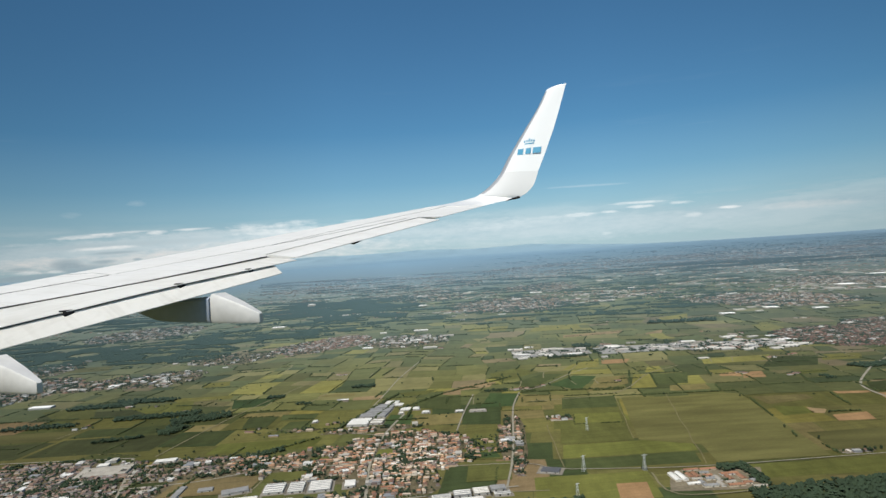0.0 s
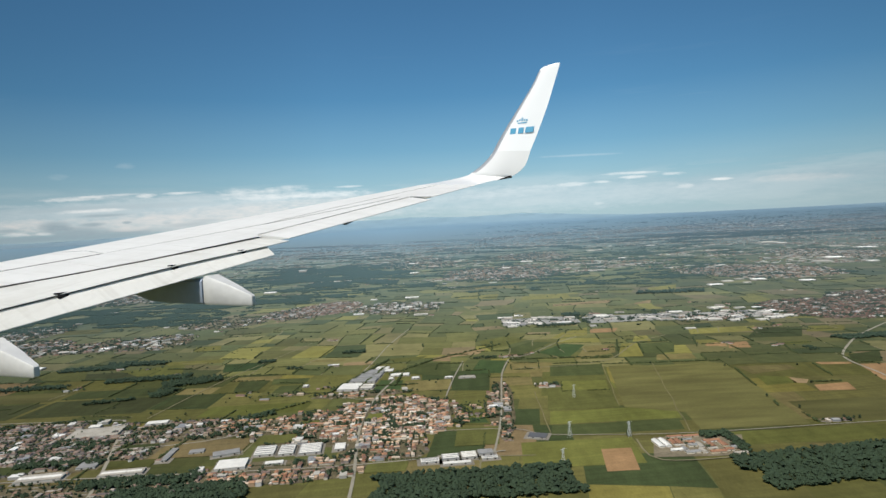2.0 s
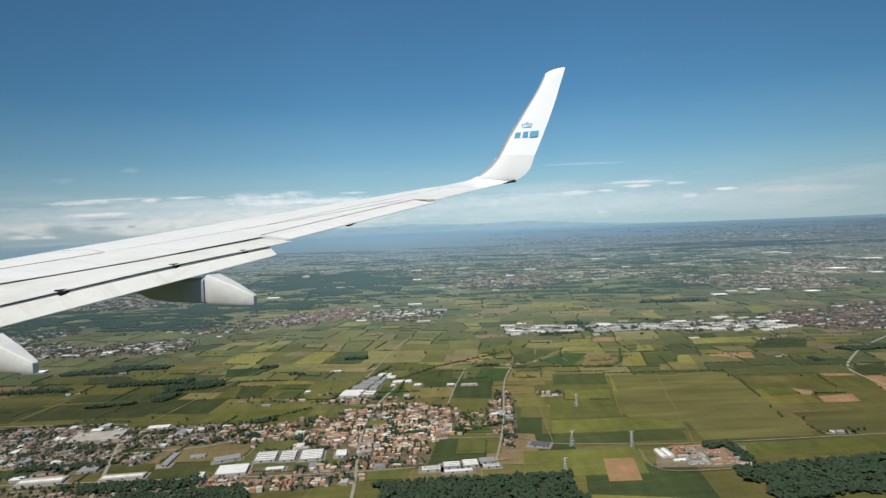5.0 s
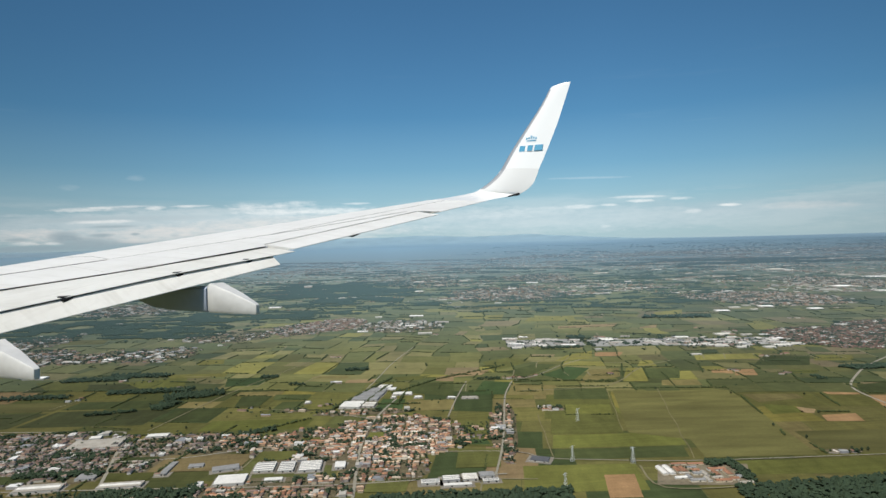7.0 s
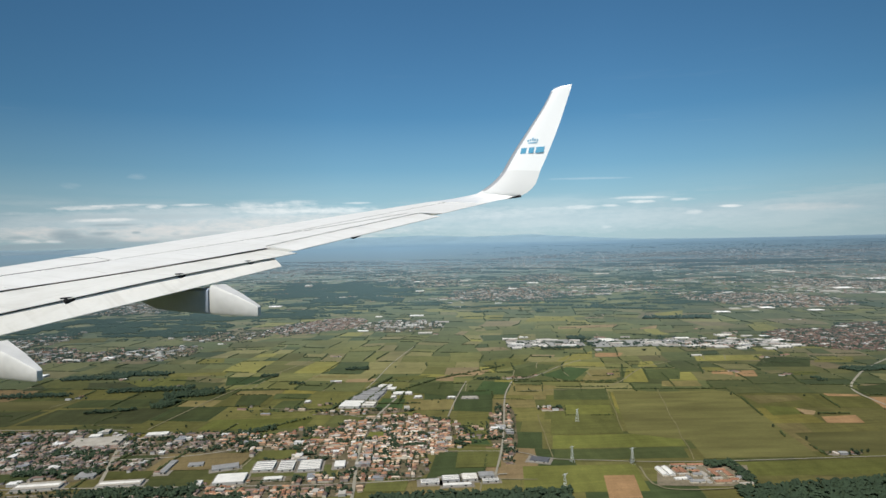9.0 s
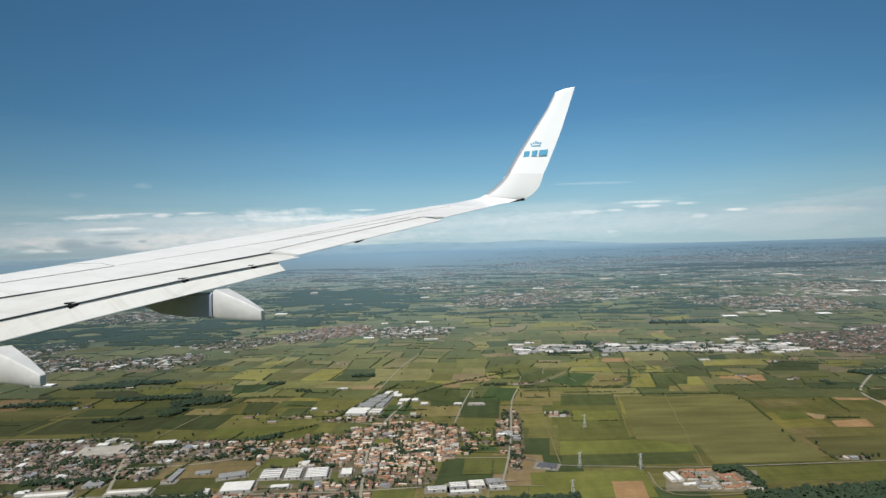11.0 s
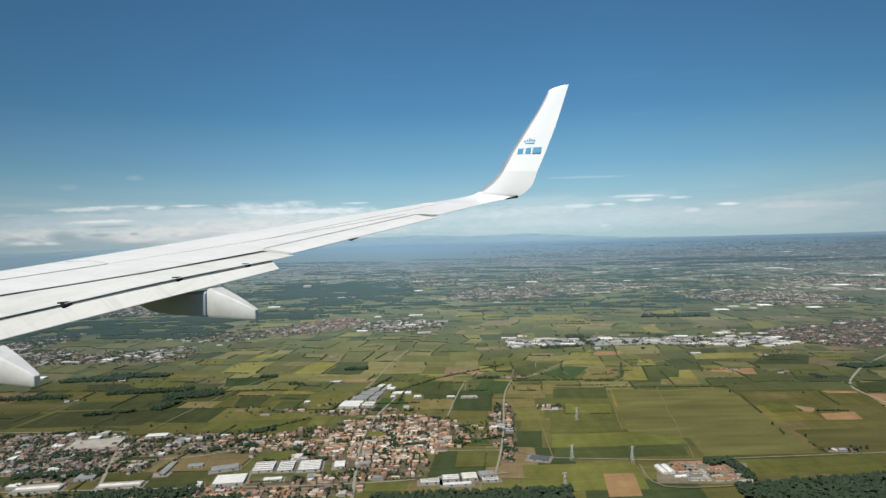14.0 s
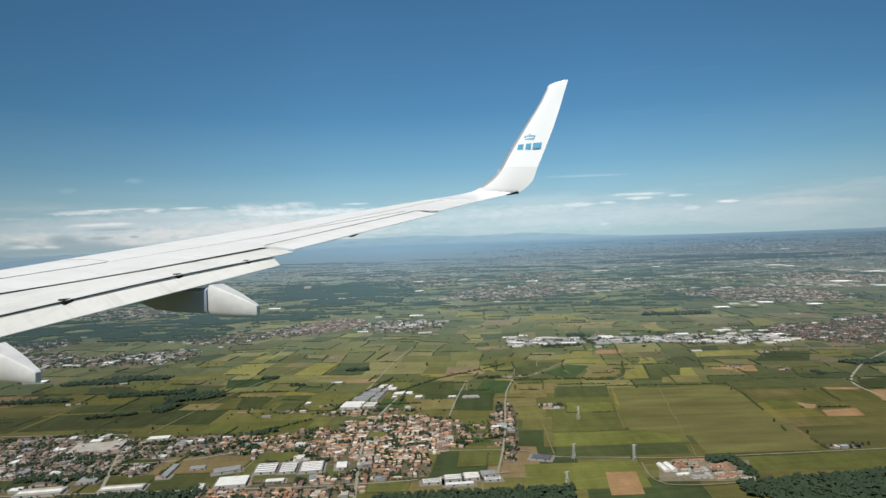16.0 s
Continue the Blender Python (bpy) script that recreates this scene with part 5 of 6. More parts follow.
shed("works_shed", -230, 2580, 33, 40, 5, -0.12, shed_white, WHITE_SHED, 0, 5)
shed("works_shed", -181, 2498, 75, 39, 4.5, 0.0, shed_white, "long low white farm shed", 0, 5)
shed("works_shed", -212, 2440, 16, 22, 4.5, 0.0, shed_white, "long low white farm shed", 0, 5)
shed("works_shed", -115, 2433, 27, 28, 4.5, 0.0, shed_white, "long low white farm shed", 0, 5)
shed("works_shed", 16, 2418, 29, 18, 4, 0.0, shed_white, "long low white farm shed", 0, 5)
shed("works_shed", 87, 2408, 59, 27, 4, 0.0, shed_beige, "long low beige farm shed", 0, 5)
shed("works_shed", -539, 2391, 18, 25, 4.5, 0.0, shed_white, "long low white farm shed", 0, 5)
shed("greenhouse", 1667, 2652, 150, 26, 4.0, 0.0, shed_white, "long low whitewashed greenhouse between fields", 0, 2)
shed("works_shed", 250, 1705, 50, 36, 3.4, -0.35, shed_dark, "dark grey flat-roofed hall beside a bend of the road", 0, 10)

# ---- houses ----
def house_kind(w, d, h, rise, hip, chimney):
    top = new("house")
    tagged(top, "small plastered house with a tiled pitched roof", "house", group="houses of the village")
    s = Soup()
    box(s, 0, 0, 0, w, d, h, 0, top=False)
    for k in (-1, 1):
        s.add([(k * w / 2, -d / 2, h), (k * w / 2, d / 2, h), (k * (w / 2 - hip * 0.6), 0, h + rise * 0.9)], [(0, 1, 2)])
    s.done("wall", [wall_mat], top, bend=False)
    s = Soup()
    gable(s, 0, 0, h, w, d, rise, 0, 0.6, hip=hip)
    s.done("roof", [roof_mat], top, bend=False)
    for sx in (-0.28, 0.28):
        s = Soup()
        box(s, sx * w, -d / 2 - 0.02, h - 2.1, 1.3, 0.12, 1.5, 0)
        s.done("window", [dark_paint], top, bend=False)
    if chimney:
        s = Soup()
        box(s, w * 0.2, d * 0.15, h + rise * 0.4, 0.9, 0.9, rise * 0.9, 0)
        s.done("chimney", [wall_mat], top, bend=False)
    return top


kinds = [house_kind(*k) for k in ((8.5, 7, 4.6, 1.9, 2.0, 1), (11, 7.2, 5, 2.0, 0.0, 1), (8, 7, 4.6, 1.8, 3.0, 0), (13.5, 7, 5, 1.9, 0.0, 1), (9.5, 9, 6.6, 2.1, 3.0, 0), (16, 8, 5.6, 2.1, 2.2, 1), (23, 8.5, 6.8, 2.0, 0.0, 1), (12.5, 12, 9.2, 2.0, 4.5, 0))]
first = {}
sites = []
far_town = Soup()
town_trees = Soup()
paving = Soup()
BARRED = [(o.location.x, o.location.y) for o in scene.objects if o.name.startswith("works_shed") and o.parent is None]
SIZES = [(8.5, 7, 4.6, 1.9), (11, 7.2, 5, 2.0), (8, 7, 4.6, 1.8), (13.5, 7, 5, 1.9), (9.5, 9, 6.6, 2.1), (16, 8, 5.6, 2.1), (23, 8.5, 6.8, 2.0), (12.5, 12, 9.2, 2.0)]


GREENS = [(-160, 1540, 55, 38), (-700, 1745, 130, 70), (-500, 1790, 60, 40), (-1220, 1640, 120, 30), (-860, 1650, 70, 28), (-230, 1960, 26, 30), (-430, 1930, 34, 22), (-900, 1780, 60, 26), (78, 1730, 64, 78)]


def in_street(x, y):
    v = Vector((x, y))
    for p, q, reach in STREETS:
        d = q - p
        t = max(0.0, min(1.0, (v - p).dot(d) / d.dot(d)))
        if (p + d * t - v).length < reach:
            return True
    return False


def barred(x, y):
    if in_street(x, y):
        return True
    if any(abs(x - a) < w and abs(y - b) < d for a, b, w, d in GREENS):
        return True
    return any(abs(x - a) < 48 and abs(y - b) < 42 for a, b in BARRED)


lot_mat = material("garden_lots", (0.118, 0.098, 0.058), 0.95, grain=((0.035, 0.55, 3), (0.12, 0.6, 4), (0.6, 0.4, 3)), far=1.0, spec=0.1)
lots = Soup()


def lot_sheet(cx, cy, rx, ry, rot, seed):
    """Trodden gardens, drives and yards under a settlement, with a ragged edge."""
    n = 48
    rim = []
    for i in range(n):
        a = 2 * math.pi * i / n
        k = 0.93 + 0.2 * noise.noise((3 * math.cos(a) + seed, 3 * math.sin(a), 0.2))
        rim.append((rx * k * math.cos(a), ry * k * math.sin(a)))
    rows = (1.0, 0.75, 0.5, 0.25)
    z = 0.80 + 0.035 * (len(lots.v) // (4 * n + 1))
    verts = [(*turned(x * k, y * k, cx, cy, rot), z) for k in rows for x, y in rim] + [(cx, cy, z)]
    faces = [(r * n + i, r * n + (i + 1) % n, (r + 1) * n + (i + 1) % n, (r + 1) * n + i) for r in range(3) for i in range(n)]
    faces += [(3 * n + i, 3 * n + (i + 1) % n, 4 * n) for i in range(n)]
    lots.add(verts, faces)


def settlement(cx, cy, rx, ry, rot, fill, pitch, seed, sheds=0.0, trees=0.5, clear=True, scale=1.0, pave=True):
    """Houses in rows along lanes inside a ragged oval."""
    rnd = random.Random(seed)
    lot_sheet(cx, cy, rx, ry, rot, seed)
    pitch *= 0.86
    nx, ny = int(2 * rx / pitch), int(2 * ry / (pitch * 1.25))
    for j in range(ny):
        for i in range(nx):
            x, y = (i + 0.5) * pitch - rx, (j + 0.5) * pitch * 1.25 - ry
            edge = (x / rx) ** 2 + (y / ry) ** 2 + 0.35 * noise.noise((x / 120 + seed, y / 120, 0))
            if edge > 1:
                continue
            dense = fill * (1.25 - 0.6 * edge)
            gx, gy = turned(x + rnd.uniform(-0.2, 0.2) * pitch, y + rnd.uniform(-0.25, 0.25) * pitch, cx, cy, rot)
            if clear and barred(gx, gy):
                continue
            if i % 6 == 5 or j % 5 == 4 and rnd.random() < 0.7:
                if rnd.random() < trees * 0.5:
                    tree_into(town_trees, gx, gy, 8 * scale * rnd.uniform(0.6, 1.2), rnd)
                continue
            leafy_or_dim = noise.noise((gx / 70.0, gy / 55.0, 9.0 + seed))
            if leafy_or_dim > 0.22 and trees > 0.35:
                for _ in range(3):
                    tree_into(town_trees, gx + rnd.uniform(-0.6, 0.6) * pitch, gy + rnd.uniform(-0.6, 0.6) * pitch, 9.5 * scale * rnd.uniform(0.6, 1.25), rnd)
                if rnd.random() < 0.75:
                    continue
            if rnd.random() < dense:
                turn = rot + rnd.choice((0, 0, math.pi / 2)) + rnd.uniform(-0.1, 0.1)
                sites.append((gx, gy, turn, rnd.choice((0, 1, 1, 2, 3, 3, 4, 5, 5, 6, 6, 7)), rnd.uniform(0.8, 1.2) * scale, rnd.random() < sheds))
            if rnd.random() < trees:
                for _ in range(rnd.randint(1, 2)):
                    tx, ty = gx + rnd.uniform(-0.6, 0.6) * pitch, gy + rnd.uniform(0.4, 0.7) * pitch
                    tree_into(town_trees, tx, ty, 8.5 * scale * rnd.uniform(0.55, 1.2), rnd)
            if pave and rnd.random() < 0.5:
                box(paving, gx + rnd.uniform(-6, 6), gy - pitch * 0.35, 0.9, pitch * rnd.uniform(0.5, 1), pitch * 0.35, 0.4, rot)


settlement(-160, 1955, 215, 225, 0.02, 1.25, 15.4, 3, 0.02, 0.45)            # the village's core
settlement(-330, 1870, 300, 190, 0.0, 0.95, 16.5, 4, 0.04, 0.6)
settlement(-420, 1545, 260, 85, 0.05, 1.2, 15.5, 14, 0.05, 0.6)
settlement(-170, 1660, 130, 120, 0.0, 0.85, 18, 15, 0.05, 0.7)
settlement(180, 2000, 48, 330, -0.08, 0.85, 17, 5, 0.06, 0.5)
settlement(85, 1960, 50, 120, -0.08, 0.3, 22, 6, 0.1, 0.9)
settlement(-1290, 1850, 340, 220, 0.1, 1.05, 15.5, 7, 0.06, 0.9)
settlement(-820, 1890, 240, 130, 0.1, 0.8, 17, 8, 0.06, 0.9)
settlement(-1100, 1700, 380, 120, 0.1, 0.95, 16, 9, 0.06, 1.0)
settlement(-1000, 1420, 500, 120, 0.05, 0.5, 20, 10, 0.04, 2.0)
settlement(-300, 2235, 200, 40, 0.05, 0.55, 22, 11, 0.15, 0.6)
settlement(-560, 2280, 60, 24, 0.0, 0.6, 22, 12, 0.1, 0.6)
settlement(372, 2225, 50, 34, 0.0, 1.1, 20, 16, 0.12, 0.7)
settlement(1090, 1715, 55, 22, 0.0, 0.7, 24, 17, 0.3, 1.0)
settlement(340, 2760, 100, 30, 0.2, 0.55, 25, 18, 0.1, 0.6)
# places further off
settlement(2330, 3640, 420, 400, 0.15, 1.25, 16.0, 21, 0.05, 1.5)
settlement(2950, 3900, 500, 420, 0.15, 1.1, 17.0, 44, 0.05, 1.5)
settlement(1560, 3520, 260, 120, 0.0, 0.7, 22, 22, 0.3, 0.7)
settlement(-842, 4764, 230, 380, 0.0, 1.4, 17, 23, 0.05, 0.3)
settlement(-1040, 4560, 250, 330, 0.0, 0.9, 21, 45, 0.12, 0.8)
settlement(-330, 4600, 330, 330, 0.0, 0.6, 26, 46, 0.45, 0.6)
settlement(-1999, 3511, 260, 190, 0.1, 0.45, 22, 24, 0.30, 1.0)
settlement(-2420, 3450, 300, 420, 0.1, 0.5, 20, 25, 0.20, 0.9)
settlement(-1669, 3575, 241, 274, 0.0, 0.5, 26, 48, 0.40, 0.9)
settlement(-2762, 4142, 227, 448, 0.0, 0.6, 26, 49, 0.3, 0.9)
settlement(-1471, 4230, 305, 273, 0.0, 0.28, 30, 50, 0.3, 1.0)
settlement(-3129, 6413, 560, 700, 0.0, 0.7, 30, 47, 0.25, 0.5, scale=1.2)
settlement(737, 7300, 660, 1000, 0.0, 0.8, 32, 27, 0.16, 0.5, scale=1.35)
settlement(3150, 6000, 640, 760, 0.0, 0.95, 27, 26, 0.12, 0.5, scale=1.2)
settlement(2650, 6250, 260, 420, 0.0, 0.9, 27, 41, 0.10, 0.5, scale=1.2)
settlement(5000, 7900, 640, 1100, 0.0, 0.75, 38, 42, 0.25, 0.4, scale=1.45)
settlement(-309, 9600, 560, 1100, 0.0, 0.6, 46, 43, 0.30, 0.4, scale=1.7)
settlement(1531, 10200, 620, 1100, 0.0, 0.8, 46, 28, 0.22, 0.4, scale=1.8)

# the nearest stand singly, the rest as one spread
sites.sort(key=lambda s: math.hypot(s[0] + 150, (s[1] - 1850) * 1.1))
single = [s for s in sites if not s[5] and s[1] < 2500][:290]
chosen = set(id(s) for s in single)
for s in single:
    x, y, turn, k, size, _ = s
    if k in first:
        copy_thing(kinds[k], pose(x, y, 0, 0, 0, math.degrees(turn)))
    else:
        first[k] = True
        kinds[k].location, kinds[k].rotation_euler = (x, y, 0), (0, 0, turn)
for s in sites:
    if id(s) in chosen:
        continue
    x, y, turn, k, size, works = s
    if works:
        w, d = 26 * size, 17 * size
        box(far_town, x, y, 0, w, d, 7 * size, turn, 2)
        box(far_town, x, y, 7 * size, w * 1.02, d * 1.03, 0.8, turn, 2)
    else:
        w, d, h, rise = (v * size for v in SIZES[k])
        village = x > -600 - 0.25 * (y - 1500) and y < 2400
        ochre = x > 1850 and 3000 < y < 4500
        box(far_town, x, y, 0, w, d, h, turn, 6 if ochre else 8 if village else 1, top=False)
        gable(far_town, x, y, h, w, d, rise, turn, 0.6, 5 if ochre else 7 if village else 4 if y < 2700 else 0, hip=w * 0.2)

for i, (x, y, w, d) in enumerate(GREENS):
    marked(x - w * 0.95, x + w * 0.95, y - d * 0.95, y + d * 0.95, (MID, TAN, MID, DEEP, MID, BRIGHT, MID, DEEP, MID)[i] if i != 1 else crop("dry_grass", (0.235, 0.178, 0.085)), 0.08, 1.75)
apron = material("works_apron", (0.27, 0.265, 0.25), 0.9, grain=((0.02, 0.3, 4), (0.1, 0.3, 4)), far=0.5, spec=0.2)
for x0, x1, y0, y1 in ((350, 800, 3550, 3800), (830, 1330, 3500, 3740), (1350, 1900, 3440, 3680)):
    marked(x0, x1, y0, y1, apron, 0.05, 1.6)
far_wood = Soup()
HALLS = {}


def hall(x, y, w, d, h, rot, tone):
    """A distant works hall: walls, a shallow roof and a loading door."""
    top = new("works_hall")
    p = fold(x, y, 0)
    top.location = p
    tagged(top, ("white", "dark grey", "white", "pale grey", "brownish grey", "white")[tone] + "-roofed works hall in a long industrial row", "building", group="industrial row")
    if tone not in HALLS:
        HALLS[tone] = material("hall_roof", ((0.64, 0.61, 0.55), (0.17, 0.172, 0.175), (0.52, 0.49, 0.44), (0.36, 0.34, 0.31), (0.27, 0.23, 0.19), (0.82, 0.81, 0.78))[tone], 0.6, grain=((0.05, 0.15, 3),))
    for nm, mat, put in (("wall", shed_wall, lambda s: box(s, x, y, 0, w, d, h, rot)), ("roof", HALLS[tone], lambda s: gable(s, x, y, h + 0.2, w, d, 1.6, rot, 0.5)),
                         ("loading_door", dark_paint, lambda s: box(s, *turned(w * 0.2, -d / 2, x, y, rot), 0, 6, 0.3, 4.5, rot))):
        s = Soup()
        put(s)
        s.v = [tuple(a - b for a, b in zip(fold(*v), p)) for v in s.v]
        s.done(nm, [mat], top, bend=False)


# long row of white works halls across the plain, and scattered far places
works = random.Random(31)
for i in range(230):
    x = works.uniform(340, 1950)
    y = 3690 - (x - 340) * 0.09 + works.gauss(0, 125)
    if noise.noise((x / 130.0, y / 90.0, 4.0)) < -0.02:
        tree_into(town_trees, x, y, works.uniform(9, 16), works)
        tree_into(town_trees, x + 14, y + 5, works.uniform(9, 16), works)
        continue
    hall(x, y, works.uniform(20, 95), works.uniform(20, 60), works.uniform(5, 9), works.uniform(-0.15, 0.05), works.choice((0, 0, 1, 2, 2, 3, 3, 4, 4, 5)))
    for _ in range(3):
        tree_into(town_trees, x + works.uniform(-50, 50), y + works.uniform(-50, 50), works.uniform(6, 12), works)
for i, (x, y, w, d) in enumerate((
        (-2000, 9105, 121, 145), (299, 9967, 172, 207), (-406, 9891, 188, 226), (-83, 8930, 185, 222), (-328, 7928, 123, 148), (106, 5837, 81, 85), (-558, 5178, 63, 68), (-397, 4507, 102, 68),
        (-257, 4580, 95, 70), (-140, 4174, 108, 73), (-579, 4328, 83, 64), (-28, 4743, 123, 75), (-242, 5187, 135, 90), (2827, 11210, 300, 360), (2601, 8824, 111, 134), (2492, 8922, 64, 77),
        (2310, 8848, 79, 95), (2447, 5259, 90, 108), (2241, 5035, 124, 127), (2612, 5392, 73, 87), (2720, 5278, 123, 148), (2530, 5090, 59, 71), (2994, 5029, 111, 134), (4165, 6723, 191, 209),
        (4554, 7130, 219, 263), (4629, 7066, 102, 123), (4543, 6477, 123, 148), (5868, 9081, 187, 224), (5918, 8555, 270, 324), (5931, 11136, 327, 393), (5935, 10688, 169, 203), (11647, 23031, 223, 268),
        (11882, 21557, 298, 357), (5481, 22673, 282, 339), (1273, 9033, 189, 227), (1529, 9086, 143, 172), (872, 8009, 139, 167), (681, 7163, 100, 119), (4117, 12056, 176, 211), (-2702, 5148, 70, 84),
        (-1876, 3446, 61, 64), (-2068, 3399, 76, 66), (-1972, 2971, 123, 74), (-2024, 3540, 56, 55), (-1707, 6231, 134, 161), (-1847, 4164, 39, 47))):
    hall(x, y, w * 0.85, d * 0.6, 4 + 0.04 * min(w, 200) + (26 if i == 0 else 0), 0.0, (5, 2, 5, 3)[i % 4] if i else 5)
for _ in range(1150):
    cy = 6500 + 22000 * works.random() ** 1.25 if works.random() < 0.75 else 14000 + 28000 * works.random() ** 1.6
    cx = works.uniform(-0.85, 0.85) * cy
    if cy > 13000 and cx / cy < -0.28 or cy > 24000 and cx / cy < 0.1 + (cy - 24000) / 60000:
        continue
    if -1.1 < cx / cy + 0.42 < 0.42 and 5000 < cy < 9500 and works.random() < 0.8:
        continue
    n, r = works.randint(10, 55), works.uniform(50, 260) * (0.6 + cy / 9000)
    for _ in range(n):
        x, y = cx + works.gauss(0, r), cy + works.gauss(0, r * 0.5)
        k = works.uniform(0.5, 1.3) * (0.7 + cy / 17000)
        kind = works.random()
        if kind < 0.6:
            box(far_town, x, y, 0, 16 * k, 12 * k, 5 * k, works.uniform(-0.4, 0.4), 1, top=False)
            gable(far_town, x, y, 5 * k, 16 * k, 12 * k, 3 * k, 0, 0.5, 0)
        else:
            box(far_town, x, y, 0, works.uniform(20, 80) * k * 0.8, works.uniform(18, 40) * k, 5 * k, works.uniform(-0.2, 0.2), 2)
for _ in range(330):
    cy = 660000 / works.uniform(7, 28)
    cx = cy * (0.04 + 0.76 * works.random() ** 0.7)
    for _ in range(works.randint(4, 16)):
        k = works.uniform(0.5, 1.2) * (0.7 + cy / 17000)
        x, y = cx + works.gauss(0, 0.012) * cy, cy * (1 + works.gauss(0, 0.01))
        if works.random() < 0.45:
            box(far_town, x, y, 0, works.uniform(30, 90) * k, 30 * k, 4 * k, 0, 3)
        else:
            clump(far_wood, x, y, 5 * k, works.uniform(14, 40) * k, 7 * k, works)
tagged(far_wood.done("woodland", [leaf_mat]), "specks of trees close under the horizon, tinted blue-green with haze", "wood", kind="stuff")
farms = random.Random(53)
for _ in range(50):
    y = 2150 + 4600 * farms.random() ** 1.4
    x = farms.uniform(-0.72, 0.72) * y
    if 250 < x < 1500 and y < 2500 or barred(x, y) or -420 < x < 250 and y < 2350:
        continue
    turn = farms.uniform(-0.2, 0.1)
    for _ in range(farms.randint(1, 4)):
        a, b = x + farms.gauss(0, 20), y + farms.gauss(0, 16)
        w, d = farms.uniform(10, 34), farms.uniform(8, 13)
        box(far_town, a, b, 0, w, d, 5, turn, 1, top=False)
        gable(far_town, a, b, 5, w, d, 2.2, turn, 0.6, farms.choice((4, 4, 0, 0, 2)))
    for _ in range(farms.randint(2, 9)):
        tree_into(town_trees, x + farms.gauss(0, 30), y + farms.gauss(0, 22), farms.uniform(5, 10), farms)
for _ in range(420):
    y = 2050 + 3800 * farms.random() ** 1.3
    x = farms.uniform(-0.72, 0.72) * y
    if not (270 < x < 1480 and y < 2480):
        tree_into(town_trees, x, y, farms.uniform(4, 9), farms)
tagged(far_town.done("distant_houses", [roof_far, wall_far, shed_far, shed_pale, roof_near, roof_red, wall_red, roof_village, wall_village]), "spread of distant tiled houses and pale works halls", "houses", kind="stuff")
tagged(town_trees.done("garden_trees", [leaf_mat]), "dark green garden trees between houses", "trees", kind="stuff")
tagged(lots.done("garden_ground", [lot_mat]), "trodden gardens and drives between the houses", "ground", kind="structure")
tagged(paving.done("yards", [yard_mat]), "pale paved yards between the houses", "paving", kind="stuff")

# walled farmstead: long barns round a yard
BARN_ROOFS = {"O": ("orange-tiled", material("barn_tiles", (0.29, 0.150, 0.090), 0.9, grain=((0.06, 0.5, 4), (0.3, 0.5, 4), (1.5, 0.3, 3)), spec=0.2)), "W": ("white-roofed", shed_white), "G": ("grey-roofed", shed_grey), "P": ("pale tan-roofed", shed_beige)}


def barn(x, y, w, d, roof, along):
    """A farm building: plaster walls with gables, an eaved roof, a barn door and openings."""
    top = new("barn")
    top.location, top.rotation_euler = (x, y, 0), (0, 0, 0.06 + (math.pi / 2 if along else 0))
    tagged(top, BARN_ROOFS[roof][0] + " long plastered barn of a walled farmstead", "barn", group="farmstead")
    w, d = (d, w) if along else (w, d)
    h = 4.2 if d < 14 else 5.4
    s = Soup()
    box(s, 0, 0, 0, w, d, h, 0, top=False)
    for k in (-1, 1):
        s.add([(k * w / 2, -d / 2, h), (k * w / 2, d / 2, h), (k * w / 2, 0, h + d * 0.17)], [(0, 1, 2)])
    s.done("wall", [wall_mat], top, bend=False)
    s = Soup()
    gable(s, 0, 0, h, w, d, d * 0.19, 0, 0.7)
    s.done("roof", [BARN_ROOFS[roof][1]], top, bend=False)
    s = Soup()
    box(s, w * 0.1, -d / 2 - 0.03, 0, 3.6, 0.16, 3.4, 0)
    s.done("barn_door", [dark_paint], top, bend=False)
    for i in range(max(2, int(w / 9))):
        s = Soup()
        box(s, (i + 0.5) / max(2, int(w / 9)) * w - w / 2, -d / 2 - 0.02, h - 1.5, 1.4, 0.12, 0.9, 0)
        s.done("window", [dark_paint], top, bend=False)
    return top


for row in ((547, 1595, 14, 54, 'W', 1),
            (566, 1598, 14, 55, 'W', 1),
            (606, 1643, 38, 12, 'O', 0), (650, 1641, 42, 13, 'O', 0),
            (588, 1604, 13, 36, 'O', 1), (604, 1604, 12, 34, 'O', 1), (597, 1576, 26, 10, 'P', 0),
            (630, 1616, 24, 12, 'G', 0), (632, 1596, 22, 12, 'O', 0),
            (648, 1572, 11, 32, 'P', 1), (628, 1572, 22, 14, 'G', 0),
            (578, 1549, 30, 12, 'W', 0), (600, 1552, 12, 20, 'G', 1),
            (611, 1527, 36, 14, 'G', 0), (640, 1534, 10, 30, 'P', 1),
            (688, 1598, 44, 15, 'O', 0), (676, 1572, 13, 30, 'O', 1), (706, 1570, 14, 32, 'O', 1),
            (672, 1522, 40, 15, 'O', 0), (668, 1545, 24, 11, 'P', 0), (704, 1532, 20, 14, 'O', 0),
            (722, 1508, 34, 11, 'P', 0), (722, 1545, 14, 14, 'G', 0)):
    barn(*row)
plot((507, 1511), (730, 1493), (786, 1635), (554, 1648), material("farm_yard", (0.185, 0.155, 0.105), 0.95, grain=((0.03, 0.5, 4), (0.15, 0.5, 4)), spec=0.1), 1.2)


